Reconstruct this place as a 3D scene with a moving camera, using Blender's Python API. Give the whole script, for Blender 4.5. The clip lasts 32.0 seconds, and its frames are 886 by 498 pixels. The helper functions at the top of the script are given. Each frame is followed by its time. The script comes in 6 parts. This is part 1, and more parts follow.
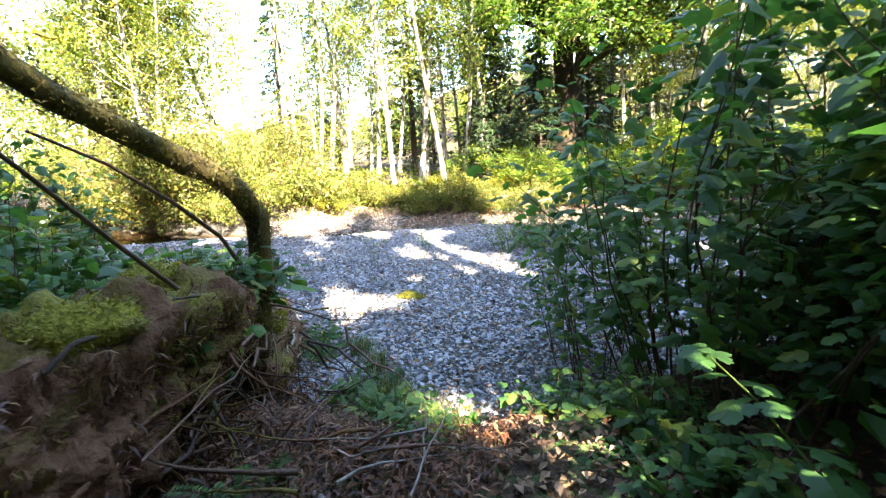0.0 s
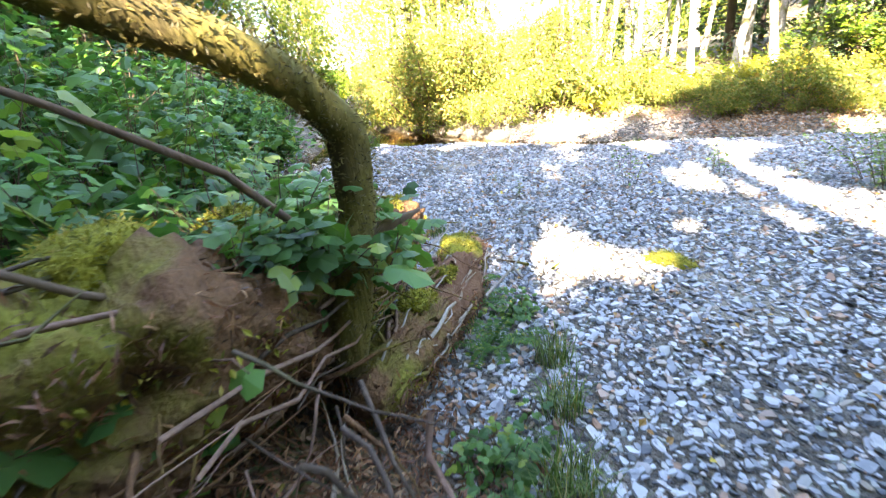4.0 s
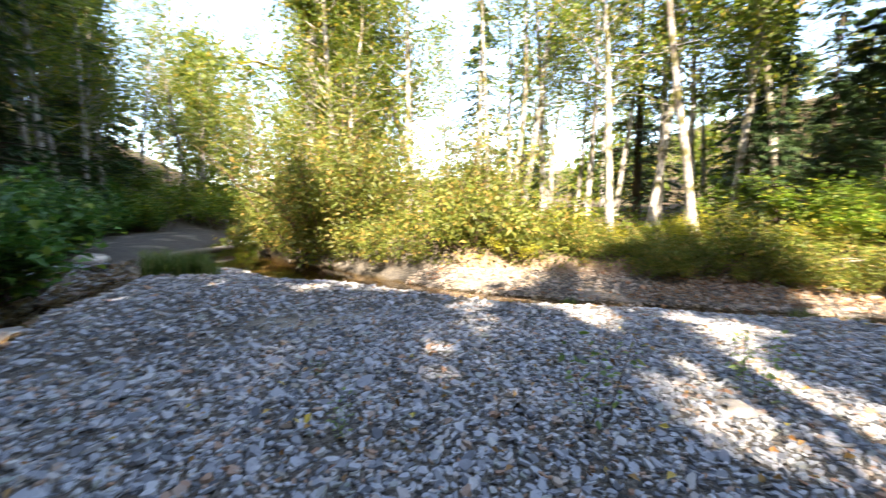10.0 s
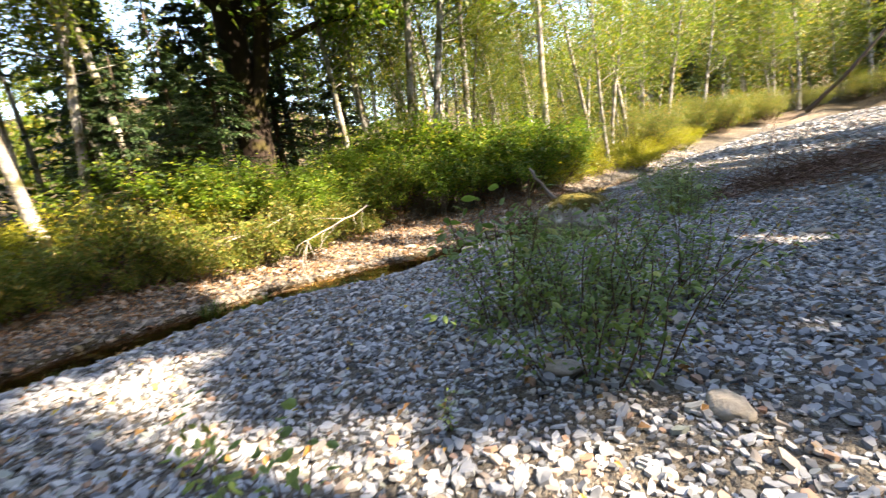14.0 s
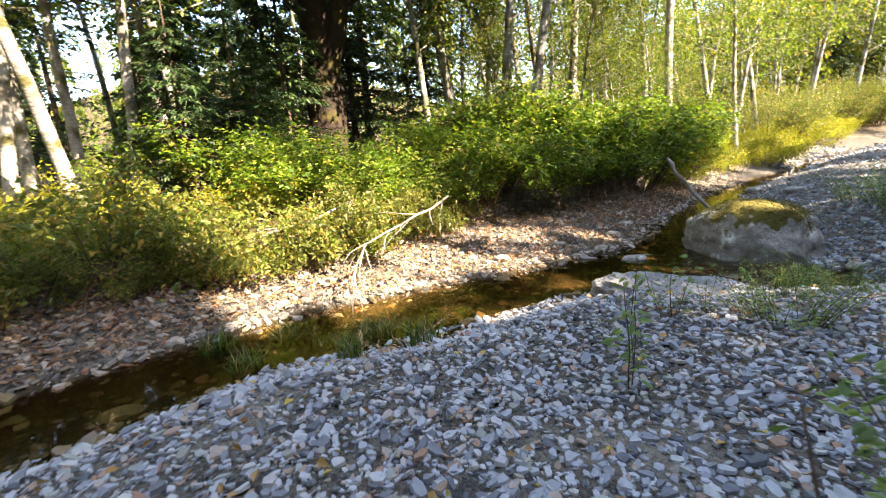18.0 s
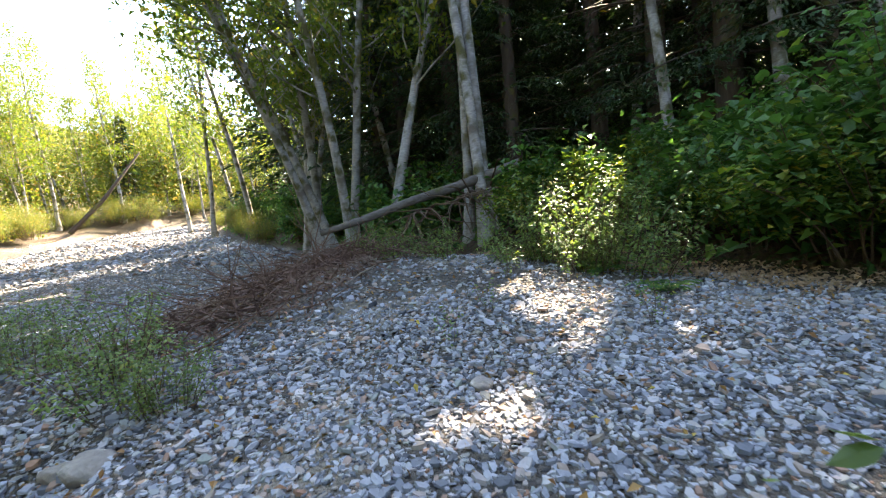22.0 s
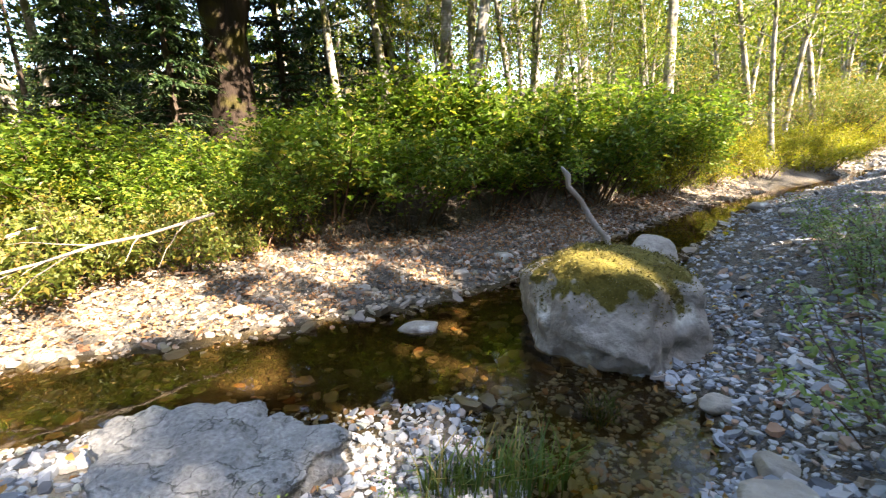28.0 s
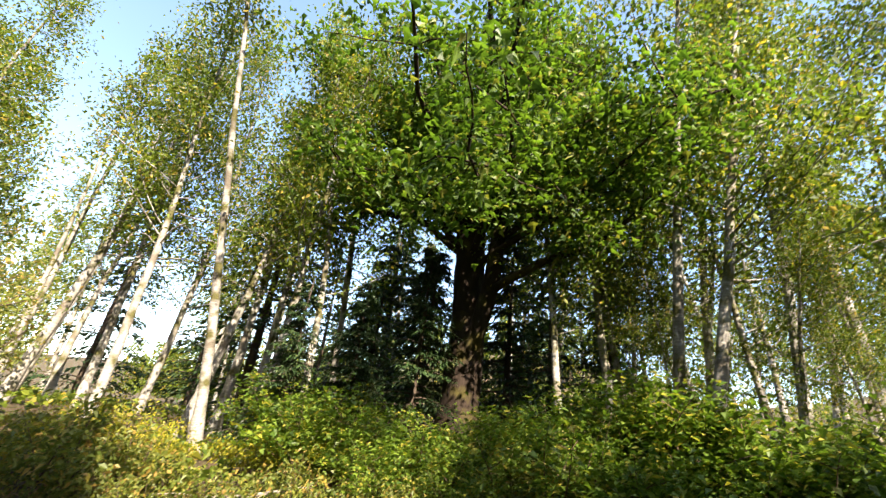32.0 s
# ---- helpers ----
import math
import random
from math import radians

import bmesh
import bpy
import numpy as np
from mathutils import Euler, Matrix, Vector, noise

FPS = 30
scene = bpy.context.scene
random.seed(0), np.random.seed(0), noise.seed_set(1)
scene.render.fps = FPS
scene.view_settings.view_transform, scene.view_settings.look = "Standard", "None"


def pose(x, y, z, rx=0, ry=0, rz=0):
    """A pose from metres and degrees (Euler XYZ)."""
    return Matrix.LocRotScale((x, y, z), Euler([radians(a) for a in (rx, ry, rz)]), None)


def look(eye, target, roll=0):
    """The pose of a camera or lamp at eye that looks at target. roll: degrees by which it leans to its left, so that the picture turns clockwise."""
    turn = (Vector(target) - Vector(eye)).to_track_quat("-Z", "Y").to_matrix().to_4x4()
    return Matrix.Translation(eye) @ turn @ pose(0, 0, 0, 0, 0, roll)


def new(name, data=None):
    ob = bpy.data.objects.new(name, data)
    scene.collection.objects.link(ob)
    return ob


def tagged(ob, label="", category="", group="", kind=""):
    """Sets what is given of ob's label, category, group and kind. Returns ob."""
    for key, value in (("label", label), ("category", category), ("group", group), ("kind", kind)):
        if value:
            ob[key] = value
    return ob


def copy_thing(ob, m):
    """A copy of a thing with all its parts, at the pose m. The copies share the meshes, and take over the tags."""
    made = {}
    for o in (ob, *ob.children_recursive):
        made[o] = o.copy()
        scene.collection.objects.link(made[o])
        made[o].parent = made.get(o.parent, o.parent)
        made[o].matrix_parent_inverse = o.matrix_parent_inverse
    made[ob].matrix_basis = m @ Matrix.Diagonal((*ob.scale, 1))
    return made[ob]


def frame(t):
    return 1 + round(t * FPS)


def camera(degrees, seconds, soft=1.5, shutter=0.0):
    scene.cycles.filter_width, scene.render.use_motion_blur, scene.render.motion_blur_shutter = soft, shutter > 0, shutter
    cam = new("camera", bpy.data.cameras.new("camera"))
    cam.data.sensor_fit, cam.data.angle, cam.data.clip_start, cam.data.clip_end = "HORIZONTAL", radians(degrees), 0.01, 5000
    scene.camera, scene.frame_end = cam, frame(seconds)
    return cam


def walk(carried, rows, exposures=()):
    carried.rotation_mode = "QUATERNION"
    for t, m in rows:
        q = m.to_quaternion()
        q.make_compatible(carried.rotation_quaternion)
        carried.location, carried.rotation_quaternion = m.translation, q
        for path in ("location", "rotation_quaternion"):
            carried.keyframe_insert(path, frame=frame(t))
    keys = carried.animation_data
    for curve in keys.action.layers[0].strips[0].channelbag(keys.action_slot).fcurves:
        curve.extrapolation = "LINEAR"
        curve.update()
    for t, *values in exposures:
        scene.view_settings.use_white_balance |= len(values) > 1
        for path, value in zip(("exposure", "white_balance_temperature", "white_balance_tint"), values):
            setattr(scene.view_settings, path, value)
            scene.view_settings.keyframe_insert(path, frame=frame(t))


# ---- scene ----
EXPOSURES = [(0, 4.3, 6400, 14), (1, 4.5, 6500, 14), (2, 5.1, 6700, 14), (3.5, 5.3, 6900, 14), (5.5, 3.72, 6500, 14), (7, 3.65, 6600, 14), (9, 3.5, 6700, 14), (11, 3.1, 6900, 14), (13, 3.1, 7200, 15), (17, 3.4, 7100, 15), (19, 3.45, 7100, 14), (21, 3.7, 7000, 14), (23, 3.95, 7000, 14), (26, 3.7, 7200, 15), (29, 3.35, 6800, 14), (30, 3.2, 6900, 13), (32, 2.5, 6800, 12)]
# seconds, x, y, z, heading from +y to the right, tilt, lean
PATH = [
    (0.0, 0.356, -0.720, 2.290, -25.10, -12.10, 2.60),
    (0.5, 0.349, -0.426, 2.209, -27.67, -14.10, 2.80),
    (1.0, 0.375, -0.323, 2.200, -29.79, -17.20, 2.40),
    (1.5, 0.229, 0.050, 2.081, -25.62, -19.10, 2.20),
    (2.0, 0.444, 0.433, 2.004, -34.17, -24.60, 1.40),
    (2.5, 0.176, 0.597, 1.989, -48.35, -30.20, 4.60),
    (3.0, 0.043, 0.860, 1.980, -52.59, -32.90, 7.40),
    (3.5, -0.294, 1.035, 2.126, -57.13, -26.60, 6.80),
    (5.5, -1.534, 2.978, 1.496, -77.42, -9.57, 9.41),
    (6.0, -1.797, 3.303, 1.512, -88.26, -8.05, 10.99),
    (6.5, -2.114, 3.580, 1.519, -85.15, -6.38, 9.71),
    (7.0, -2.312, 3.713, 1.544, -85.02, -4.90, 6.36),
    (7.5, -2.495, 3.904, 1.542, -83.88, -5.56, 2.36),
    (8.0, -2.641, 3.980, 1.588, -83.90, -6.64, 4.09),
    (8.5, -2.818, 4.006, 1.589, -79.73, -7.59, -0.40),
    (9.0, -3.063, 3.990, 1.615, -84.16, -5.57, 3.51),
    (9.5, -3.216, 4.156, 1.586, -70.26, -6.23, 0.83),
    (10.0, -3.430, 4.414, 1.555, -49.87, -5.16, -0.19),
    (10.5, -3.606, 4.573, 1.553, -31.33, -5.93, 0.78),
    (11.0, -3.738, 4.793, 1.484, -11.33, -8.60, -1.39),
    (11.5, -3.754, 5.064, 1.409, -0.14, -9.23, -0.53),
    (12.0, -3.864, 5.404, 1.418, 6.67, -10.14, 0.26),
    (12.5, -4.151, 5.674, 1.403, 11.81, -11.20, 7.57),
    (13.0, -4.219, 5.966, 1.374, 19.43, -13.00, 4.46),
    (13.5, -4.256, 6.481, 1.362, 17.49, -10.94, 6.81),
    (14.0, -4.170, 6.886, 1.358, 21.32, -9.98, 6.93),
    (14.5, -3.977, 7.272, 1.345, 32.96, -10.14, 7.00),
    (16.5, -3.683, 8.630, 1.491, 27.93, -9.28, 2.69),
    (17.0, -3.718, 8.811, 1.503, 11.95, -7.39, 4.38),
    (17.5, -3.699, 9.147, 1.484, 3.71, -10.63, 6.82),
    (18.0, -3.685, 9.643, 1.417, 11.92, -11.36, 3.86),
    (18.5, -3.614, 10.006, 1.372, 14.54, -10.28, 6.69),
    (19.0, -3.433, 10.271, 1.455, 21.04, -8.81, 6.03),
    (19.5, -3.109, 10.494, 1.388, 40.71, -9.20, 5.16),
    (20.0, -2.784, 10.777, 1.370, 56.70, -11.24, 7.96),
    (20.5, -2.373, 10.968, 1.374, 64.92, -6.21, 10.36),
    (21.0, -1.998, 11.060, 1.425, 73.62, -5.76, 9.59),
    (21.5, -1.648, 11.112, 1.482, 94.90, -4.32, 4.77),
    (22.0, -1.149, 11.058, 1.442, 103.58, -4.80, 5.64),
    (22.5, -0.701, 11.007, 1.462, 98.39, -5.02, 7.17),
    (23.0, -0.217, 10.842, 1.481, 94.50, -4.41, 2.63),
    (23.5, 0.266, 10.740, 1.512, 91.98, -7.13, 0.92),
    (24.0, 0.555, 10.770, 1.528, 73.40, -5.55, 1.91),
    (24.5, 0.786, 10.925, 1.507, 60.55, -7.67, 1.15),
    (25.0, 0.969, 11.121, 1.493, 50.38, -5.72, 1.16),
    (25.5, 0.985, 11.137, 1.521, 36.82, -9.59, 1.35),
    (26.0, 0.993, 11.184, 1.524, 18.63, -13.82, 2.48),
    (26.5, 1.081, 11.334, 1.504, 10.57, -11.33, 2.05),
    (28.5, 0.705, 11.511, 1.400, -0.84, -12.99, 3.78),
    (29.0, 0.668, 11.484, 1.392, -16.74, -14.44, 5.81),
    (29.5, 0.679, 11.452, 1.410, -23.95, -13.50, 6.50),
    (30.0, 0.744, 11.515, 1.445, -27.31, -6.42, 2.77),
    (30.5, 0.722, 11.479, 1.541, -27.78, 6.10, -0.92),
    (31.0, 0.720, 11.468, 1.597, -27.62, 13.96, -2.90),
    (31.5, 0.713, 11.485, 1.636, -26.19, 18.82, -6.07),
    (32.0, 0.685, 11.523, 1.662, -22.98, 23.55, -7.79),
]
cam = camera(90.69, 32.0, soft=1.2, shutter=0.3)
walk(cam, [(t, pose(x, y, z) @ pose(0, 0, 0, 0, 0, -h) @ pose(0, 0, 0, 90 + p) @ pose(0, 0, 0, 0, 0, -r)) for t, x, y, z, h, p, r in PATH], EXPOSURES)
# ---------------------------------------------------------------- light
SUN_AZ, SUN_EL = 132.0, 43.0      # where the sun stands: degrees clockwise from +y, and its height
sun = new("sun", bpy.data.lights.new("sun", "SUN"))
sun.data.energy, sun.data.angle, sun.data.color = 4.6, radians(0.53), (1.0, 0.89, 0.72)
_s = (math.sin(radians(SUN_AZ)) * math.cos(radians(SUN_EL)), math.cos(radians(SUN_AZ)) * math.cos(radians(SUN_EL)), math.sin(radians(SUN_EL)))
sun.matrix_world = look([40 * c for c in _s], (0, 0, 0))
world = bpy.data.worlds.new("sky")
scene.world = world
world.use_nodes = True
_wn, _wl = world.node_tree.nodes, world.node_tree.links
_sky = _wn.new("ShaderNodeTexSky")
_sky.sky_type, _sky.sun_disc = "NISHITA", False
_sky.sun_elevation, _sky.sun_rotation = radians(SUN_EL), radians(SUN_AZ)
_sky.air_density, _sky.dust_density, _sky.ozone_density = 1.0, 0.9, 1.0
_wl.new(_sky.outputs[0], _wn["Background"].inputs[0])
_wn["Background"].inputs[1].default_value = 0.105


# ---------------------------------------------------------------- materials
def material(name, rough=0.8, metal=0.0):
    m = bpy.data.materials.new(name)
    m.use_nodes = True
    b = m.node_tree.nodes["Principled BSDF"]
    b.inputs["Roughness"].default_value, b.inputs["Metallic"].default_value = rough, metal
    b.inputs["Specular IOR Level"].default_value = 0.5 if rough < 0.45 else 0.22
    return m, m.node_tree.nodes, m.node_tree.links, b


def ramp(nodes, stops):
    r = nodes.new("ShaderNodeValToRGB")
    while len(r.color_ramp.elements) < len(stops):
        r.color_ramp.elements.new(0.5)
    for e, (p, c) in zip(r.color_ramp.elements, stops):
        e.position, e.color = p, (*c, 1)
    return r


def tex(nodes, links, scale, detail=4.0, kind="ShaderNodeTexNoise", stretch=None, space="Object"):
    n = nodes.new(kind)
    n.inputs["Scale"].default_value = scale
    if "Detail" in n.inputs:
        n.inputs["Detail"].default_value = detail
    co = nodes.new("ShaderNodeTexCoord")
    if stretch:
        mp = nodes.new("ShaderNodeMapping")
        mp.inputs["Scale"].default_value = stretch
        links.new(co.outputs[space], mp.inputs[0])
        links.new(mp.outputs[0], n.inputs["Vector"])
    else:
        links.new(co.outputs[space], n.inputs["Vector"])
    return n


def mix(nodes, links, fac, a, b, mode="MIX"):
    m = nodes.new("ShaderNodeMix")
    m.data_type, m.blend_type = "RGBA", mode
    for sock, v in ((m.inputs[0], fac), (m.inputs[6], a), (m.inputs[7], b)):
        if hasattr(v, "node"):
            links.new(v, sock)
        elif isinstance(v, (int, float)):
            sock.default_value = v
        else:
            sock.default_value = (*v, 1)
    return m.outputs[2]


def bump(nodes, links, b, height, strength=0.5, distance=0.02):
    n = nodes.new("ShaderNodeBump")
    n.inputs["Strength"].default_value, n.inputs["Distance"].default_value = strength, distance
    links.new(height, n.inputs["Height"])
    links.new(n.outputs[0], b.inputs["Normal"])


def leaf_material(name, dark, light, odd, through_light=0.45, odd_share=0.93):
    """A leaf: varied from leaf to leaf, with a share of yellowed ones; light comes through it."""
    m, n, l, b = material(name, 0.5)
    g = n.new("ShaderNodeNewGeometry")
    r = ramp(n, [(0.0, dark), (odd_share - 0.08, light), (odd_share, odd)])
    l.new(g.outputs["Random Per Island"], r.inputs[0])
    t = tex(n, l, 0.7, 2.0, space="Object")
    c = mix(n, l, 0.5, r.outputs[0], ramp(n, [(0.35, (0.55, 0.55, 0.55)), (0.65, (1.25, 1.25, 1.1))]).outputs[0], "MULTIPLY")
    rr = c.node.inputs[7].links[0].from_node
    l.new(t.outputs[0], rr.inputs[0])
    l.new(c, b.inputs["Base Color"])
    b.inputs["Specular IOR Level"].default_value = 0.35
    tr = n.new("ShaderNodeBsdfTranslucent")
    l.new(mix(n, l, 1.0, c, (1.35, 1.5, 0.85), "MULTIPLY"), tr.inputs[0])
    mx = n.new("ShaderNodeMixShader")
    mx.inputs[0].default_value = through_light
    l.new(b.outputs[0], mx.inputs[1])
    l.new(tr.outputs[0], mx.inputs[2])
    l.new(mx.outputs[0], n["Material Output"].inputs[0])
    return m


def bark_material(name, a, b_, patch, moss=None, moss_at=0.55, band=(9, 9, 1.6)):
    m, n, l, b = material(name, 0.9)
    t1 = tex(n, l, 2.5, 6.0, stretch=band)
    t2 = tex(n, l, 1.1, 3.0)
    c = mix(n, l, t1.outputs[0], a, b_)
    r = ramp(n, [(0.50, (0, 0, 0)), (0.62, (1, 1, 1))])
    l.new(t2.outputs[0], r.inputs[0])
    c = mix(n, l, r.outputs[0], c, patch)
    if moss:
        t3 = tex(n, l, 1.7, 5.0)
        r3 = ramp(n, [(moss_at - 0.06, (0, 0, 0)), (moss_at + 0.06, (1, 1, 1))])
        l.new(t3.outputs[0], r3.inputs[0])
        t4 = tex(n, l, 40, 3.0)
        mc = mix(n, l, t4.outputs[0], [v * 0.4 for v in moss], [v * 1.5 for v in moss])
        c = mix(n, l, r3.outputs[0], c, mc)
    l.new(c, b.inputs["Base Color"])
    bump(n, l, b, t1.outputs[0], 0.8, 0.03)
    return m


def earth_material():
    """Fine gravel, sand and silt between the stones; leaf litter and moss where the bank rises."""
    m, n, l, b = material("gravel_bed", 0.9)
    v = tex(n, l, 24, kind="ShaderNodeTexVoronoi")
    v2 = tex(n, l, 42, kind="ShaderNodeTexVoronoi")
    sep = n.new("ShaderNodeSeparateColor")
    l.new(v.outputs["Color"], sep.inputs[0])
    r = ramp(n, [(0.0, (0.11, 0.115, 0.125)), (0.35, (0.18, 0.19, 0.21)), (0.7, (0.28, 0.285, 0.295)), (0.9, (0.30, 0.23, 0.17)), (1.0, (0.5, 0.48, 0.45))])
    l.new(sep.outputs[0], r.inputs[0])
    # pebble colours darken towards the rims of their cells
    cell_rim = ramp(n, [(0.25, (1, 1, 1)), (0.62, (0.25, 0.23, 0.2))])
    l.new(v.outputs["Distance"], cell_rim.inputs[0])
    gravel = mix(n, l, 1.0, r.outputs[0], cell_rim.outputs[0], "MULTIPLY")
    big = tex(n, l, 0.5, 4.0)
    rb = ramp(n, [(0.55, (0, 0, 0)), (0.7, (1, 1, 1))])
    l.new(big.outputs[0], rb.inputs[0])
    silt = mix(n, l, v2.outputs["Distance"], (0.20, 0.16, 0.12), (0.30, 0.26, 0.20))
    gravel = mix(n, l, rb.outputs[0], gravel, silt)
    lt = tex(n, l, 9, 6.0)
    litter = ramp(n, [(0.3, (0.025, 0.018, 0.012)), (0.5, (0.085, 0.052, 0.03)), (0.62, (0.05, 0.07, 0.02)), (0.75, (0.16, 0.10, 0.055))])
    l.new(lt.outputs[0], litter.inputs[0])
    at = n.new("ShaderNodeAttribute")
    at.attribute_name = "litter"
    c = mix(n, l, at.outputs["Fac"], gravel, litter.outputs[0])
    wt = n.new("ShaderNodeAttribute")
    wt.attribute_name = "silt"
    bed = mix(n, l, lt.outputs[0], (0.022, 0.016, 0.007), (0.085, 0.058, 0.022))
    c = mix(n, l, wt.outputs["Fac"], c, bed)
    cl = n.new("ShaderNodeAttribute")
    cl.attribute_name = "clay"
    clay = mix(n, l, lt.outputs[0], (0.13, 0.085, 0.055), (0.32, 0.235, 0.165))
    c = mix(n, l, cl.outputs["Fac"], c, clay)
    l.new(c, b.inputs["Base Color"])
    bump(n, l, b, v.outputs["Distance"], 0.9, -0.04)
    return m


def stone_material(name, wet=False, stain=None):
    m, n, l, b = material(name, 0.35 if wet else 0.78)
    g = n.new("ShaderNodeNewGeometry")
    o = n.new("ShaderNodeObjectInfo")
    add = n.new("ShaderNodeMath")
    add.operation = "ADD"
    l.new(g.outputs["Random Per Island"], add.inputs[0])
    l.new(o.outputs["Random"], add.inputs[1])
    fr = n.new("ShaderNodeMath")
    fr.operation = "FRACT"
    l.new(add.outputs[0], fr.inputs[0])
    r = ramp(n, [(0.0, (0.07, 0.076, 0.085)), (0.22, (0.20, 0.21, 0.228)), (0.5, (0.305, 0.318, 0.338)), (0.68, (0.365, 0.37, 0.38)), (0.8, (0.30, 0.25, 0.205)), (0.87, (0.27, 0.155, 0.10)), (0.91, (0.20, 0.225, 0.20)), (0.97, (0.38, 0.375, 0.36))])
    r.color_ramp.interpolation = "LINEAR"
    l.new(fr.outputs[0], r.inputs[0])
    t = tex(n, l, 30, 5.0)
    c = mix(n, l, 0.45, r.outputs[0], mix(n, l, t.outputs[0], (0.55, 0.55, 0.56), (1.4, 1.38, 1.33)), "MULTIPLY")
    if stain:
        c = mix(n, l, 1.0, c, stain, "MULTIPLY")
    if wet:
        c = mix(n, l, 1.0, c, (0.40, 0.27, 0.13), "MULTIPLY")
    l.new(c, b.inputs["Base Color"])
    bump(n, l, b, t.outputs[0], 0.25, 0.01)
    return m


def moss_material(name, a, b_, c_=(0.10, 0.055, 0.025), share=0.62):
    m, n, l, b = material(name, 1.0)
    t, t2 = tex(n, l, 45, 4.0), tex(n, l, 3.5, 5.0)
    c = mix(n, l, t.outputs[0], a, b_)
    r = ramp(n, [(share - 0.08, (0, 0, 0)), (share + 0.05, (1, 1, 1))])
    l.new(t2.outputs[0], r.inputs[0])
    c = mix(n, l, r.outputs[0], c, c_)
    l.new(c, b.inputs["Base Color"])
    bump(n, l, b, t.outputs[0], 1.0, 0.03)
    return m


def water_material():
    m, n, l, b = material("creek_water", 0.03)
    b.inputs["Base Color"].default_value = (0.48, 0.33, 0.12, 1)
    b.inputs["Transmission Weight"].default_value = 1.0
    b.inputs["IOR"].default_value = 1.33
    t = tex(n, l, 5.0, 2.0)
    bump(n, l, b, t.outputs[0], 0.06, 0.02)
    return m


EARTH = earth_material()
STONE, WET = stone_material("river_stone"), stone_material("wet_stone", True)
SILTY = stone_material("silt_stained_stone", False, (0.92, 0.76, 0.60))
WATER = water_material()
MOSS = moss_material("moss", (0.07, 0.075, 0.008), (0.30, 0.27, 0.03), (0.12, 0.075, 0.03), 0.66)
ROT = bark_material("rotten_wood", (0.045, 0.024, 0.013), (0.20, 0.105, 0.05), (0.10, 0.048, 0.024), (0.15, 0.14, 0.02), 0.56, (14, 14, 14))
ALDER_BARK = bark_material("alder_bark", (0.10, 0.088, 0.075), (0.46, 0.43, 0.39), (0.13, 0.11, 0.085), (0.085, 0.078, 0.028), 0.55, (3, 3, 9))
DARK_BARK = bark_material("conifer_bark", (0.035, 0.025, 0.018), (0.11, 0.08, 0.06), (0.06, 0.045, 0.035), (0.09, 0.09, 0.02), 0.62)
# maple bark set near black: the shade on its trunk is part of the colour
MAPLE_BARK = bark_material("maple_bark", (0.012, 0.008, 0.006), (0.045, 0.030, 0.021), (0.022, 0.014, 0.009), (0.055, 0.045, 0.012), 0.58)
MOSSY_LIMB = bark_material("mossy_limb_bark", (0.05, 0.04, 0.02), (0.20, 0.16, 0.06), (0.12, 0.09, 0.03), (0.24, 0.20, 0.03), 0.46)
TWIG = bark_material("twig_bark", (0.06, 0.04, 0.025), (0.15, 0.10, 0.065), (0.10, 0.07, 0.045))
DEADWOOD = bark_material("bleached_deadwood", (0.13, 0.11, 0.09), (0.36, 0.32, 0.27), (0.20, 0.16, 0.12), None, 0.5, (12, 12, 1))
L_YELLOW = leaf_material("sunny_willow_leaf", (0.075, 0.105, 0.018), (0.175, 0.185, 0.032), (0.30, 0.20, 0.05), 0.4, 0.9)
L_GOLD = leaf_material("golden_bush_leaf", (0.15, 0.17, 0.012), (0.34, 0.31, 0.022), (0.42, 0.32, 0.03), 0.4, 0.92)
L_ALDER = leaf_material("alder_leaf", (0.050, 0.085, 0.010), (0.15, 0.18, 0.020), (0.30, 0.22, 0.03), 0.45)
L_VINE = leaf_material("vine_maple_leaf", (0.045, 0.090, 0.012), (0.15, 0.21, 0.024), (0.30, 0.26, 0.04), 0.45)
L_MAPLE = leaf_material("maple_leaf", (0.035, 0.075, 0.010), (0.115, 0.185, 0.020), (0.18, 0.18, 0.03), 0.42)
L_DARK = leaf_material("conifer_needles", (0.012, 0.030, 0.010), (0.042, 0.080, 0.024), (0.07, 0.08, 0.025), 0.2)
L_BERRY = leaf_material("berry_bush_leaf", (0.028, 0.080, 0.022), (0.088, 0.185, 0.040), (0.17, 0.22, 0.035), 0.4)
L_GRASS = leaf_material("grass_blade", (0.04, 0.075, 0.018), (0.11, 0.16, 0.03), (0.25, 0.21, 0.08), 0.4, 0.85)
L_WILLOW = leaf_material("bar_willow_leaf", (0.075, 0.125, 0.035), (0.18, 0.25, 0.065), (0.22, 0.23, 0.05), 0.35)


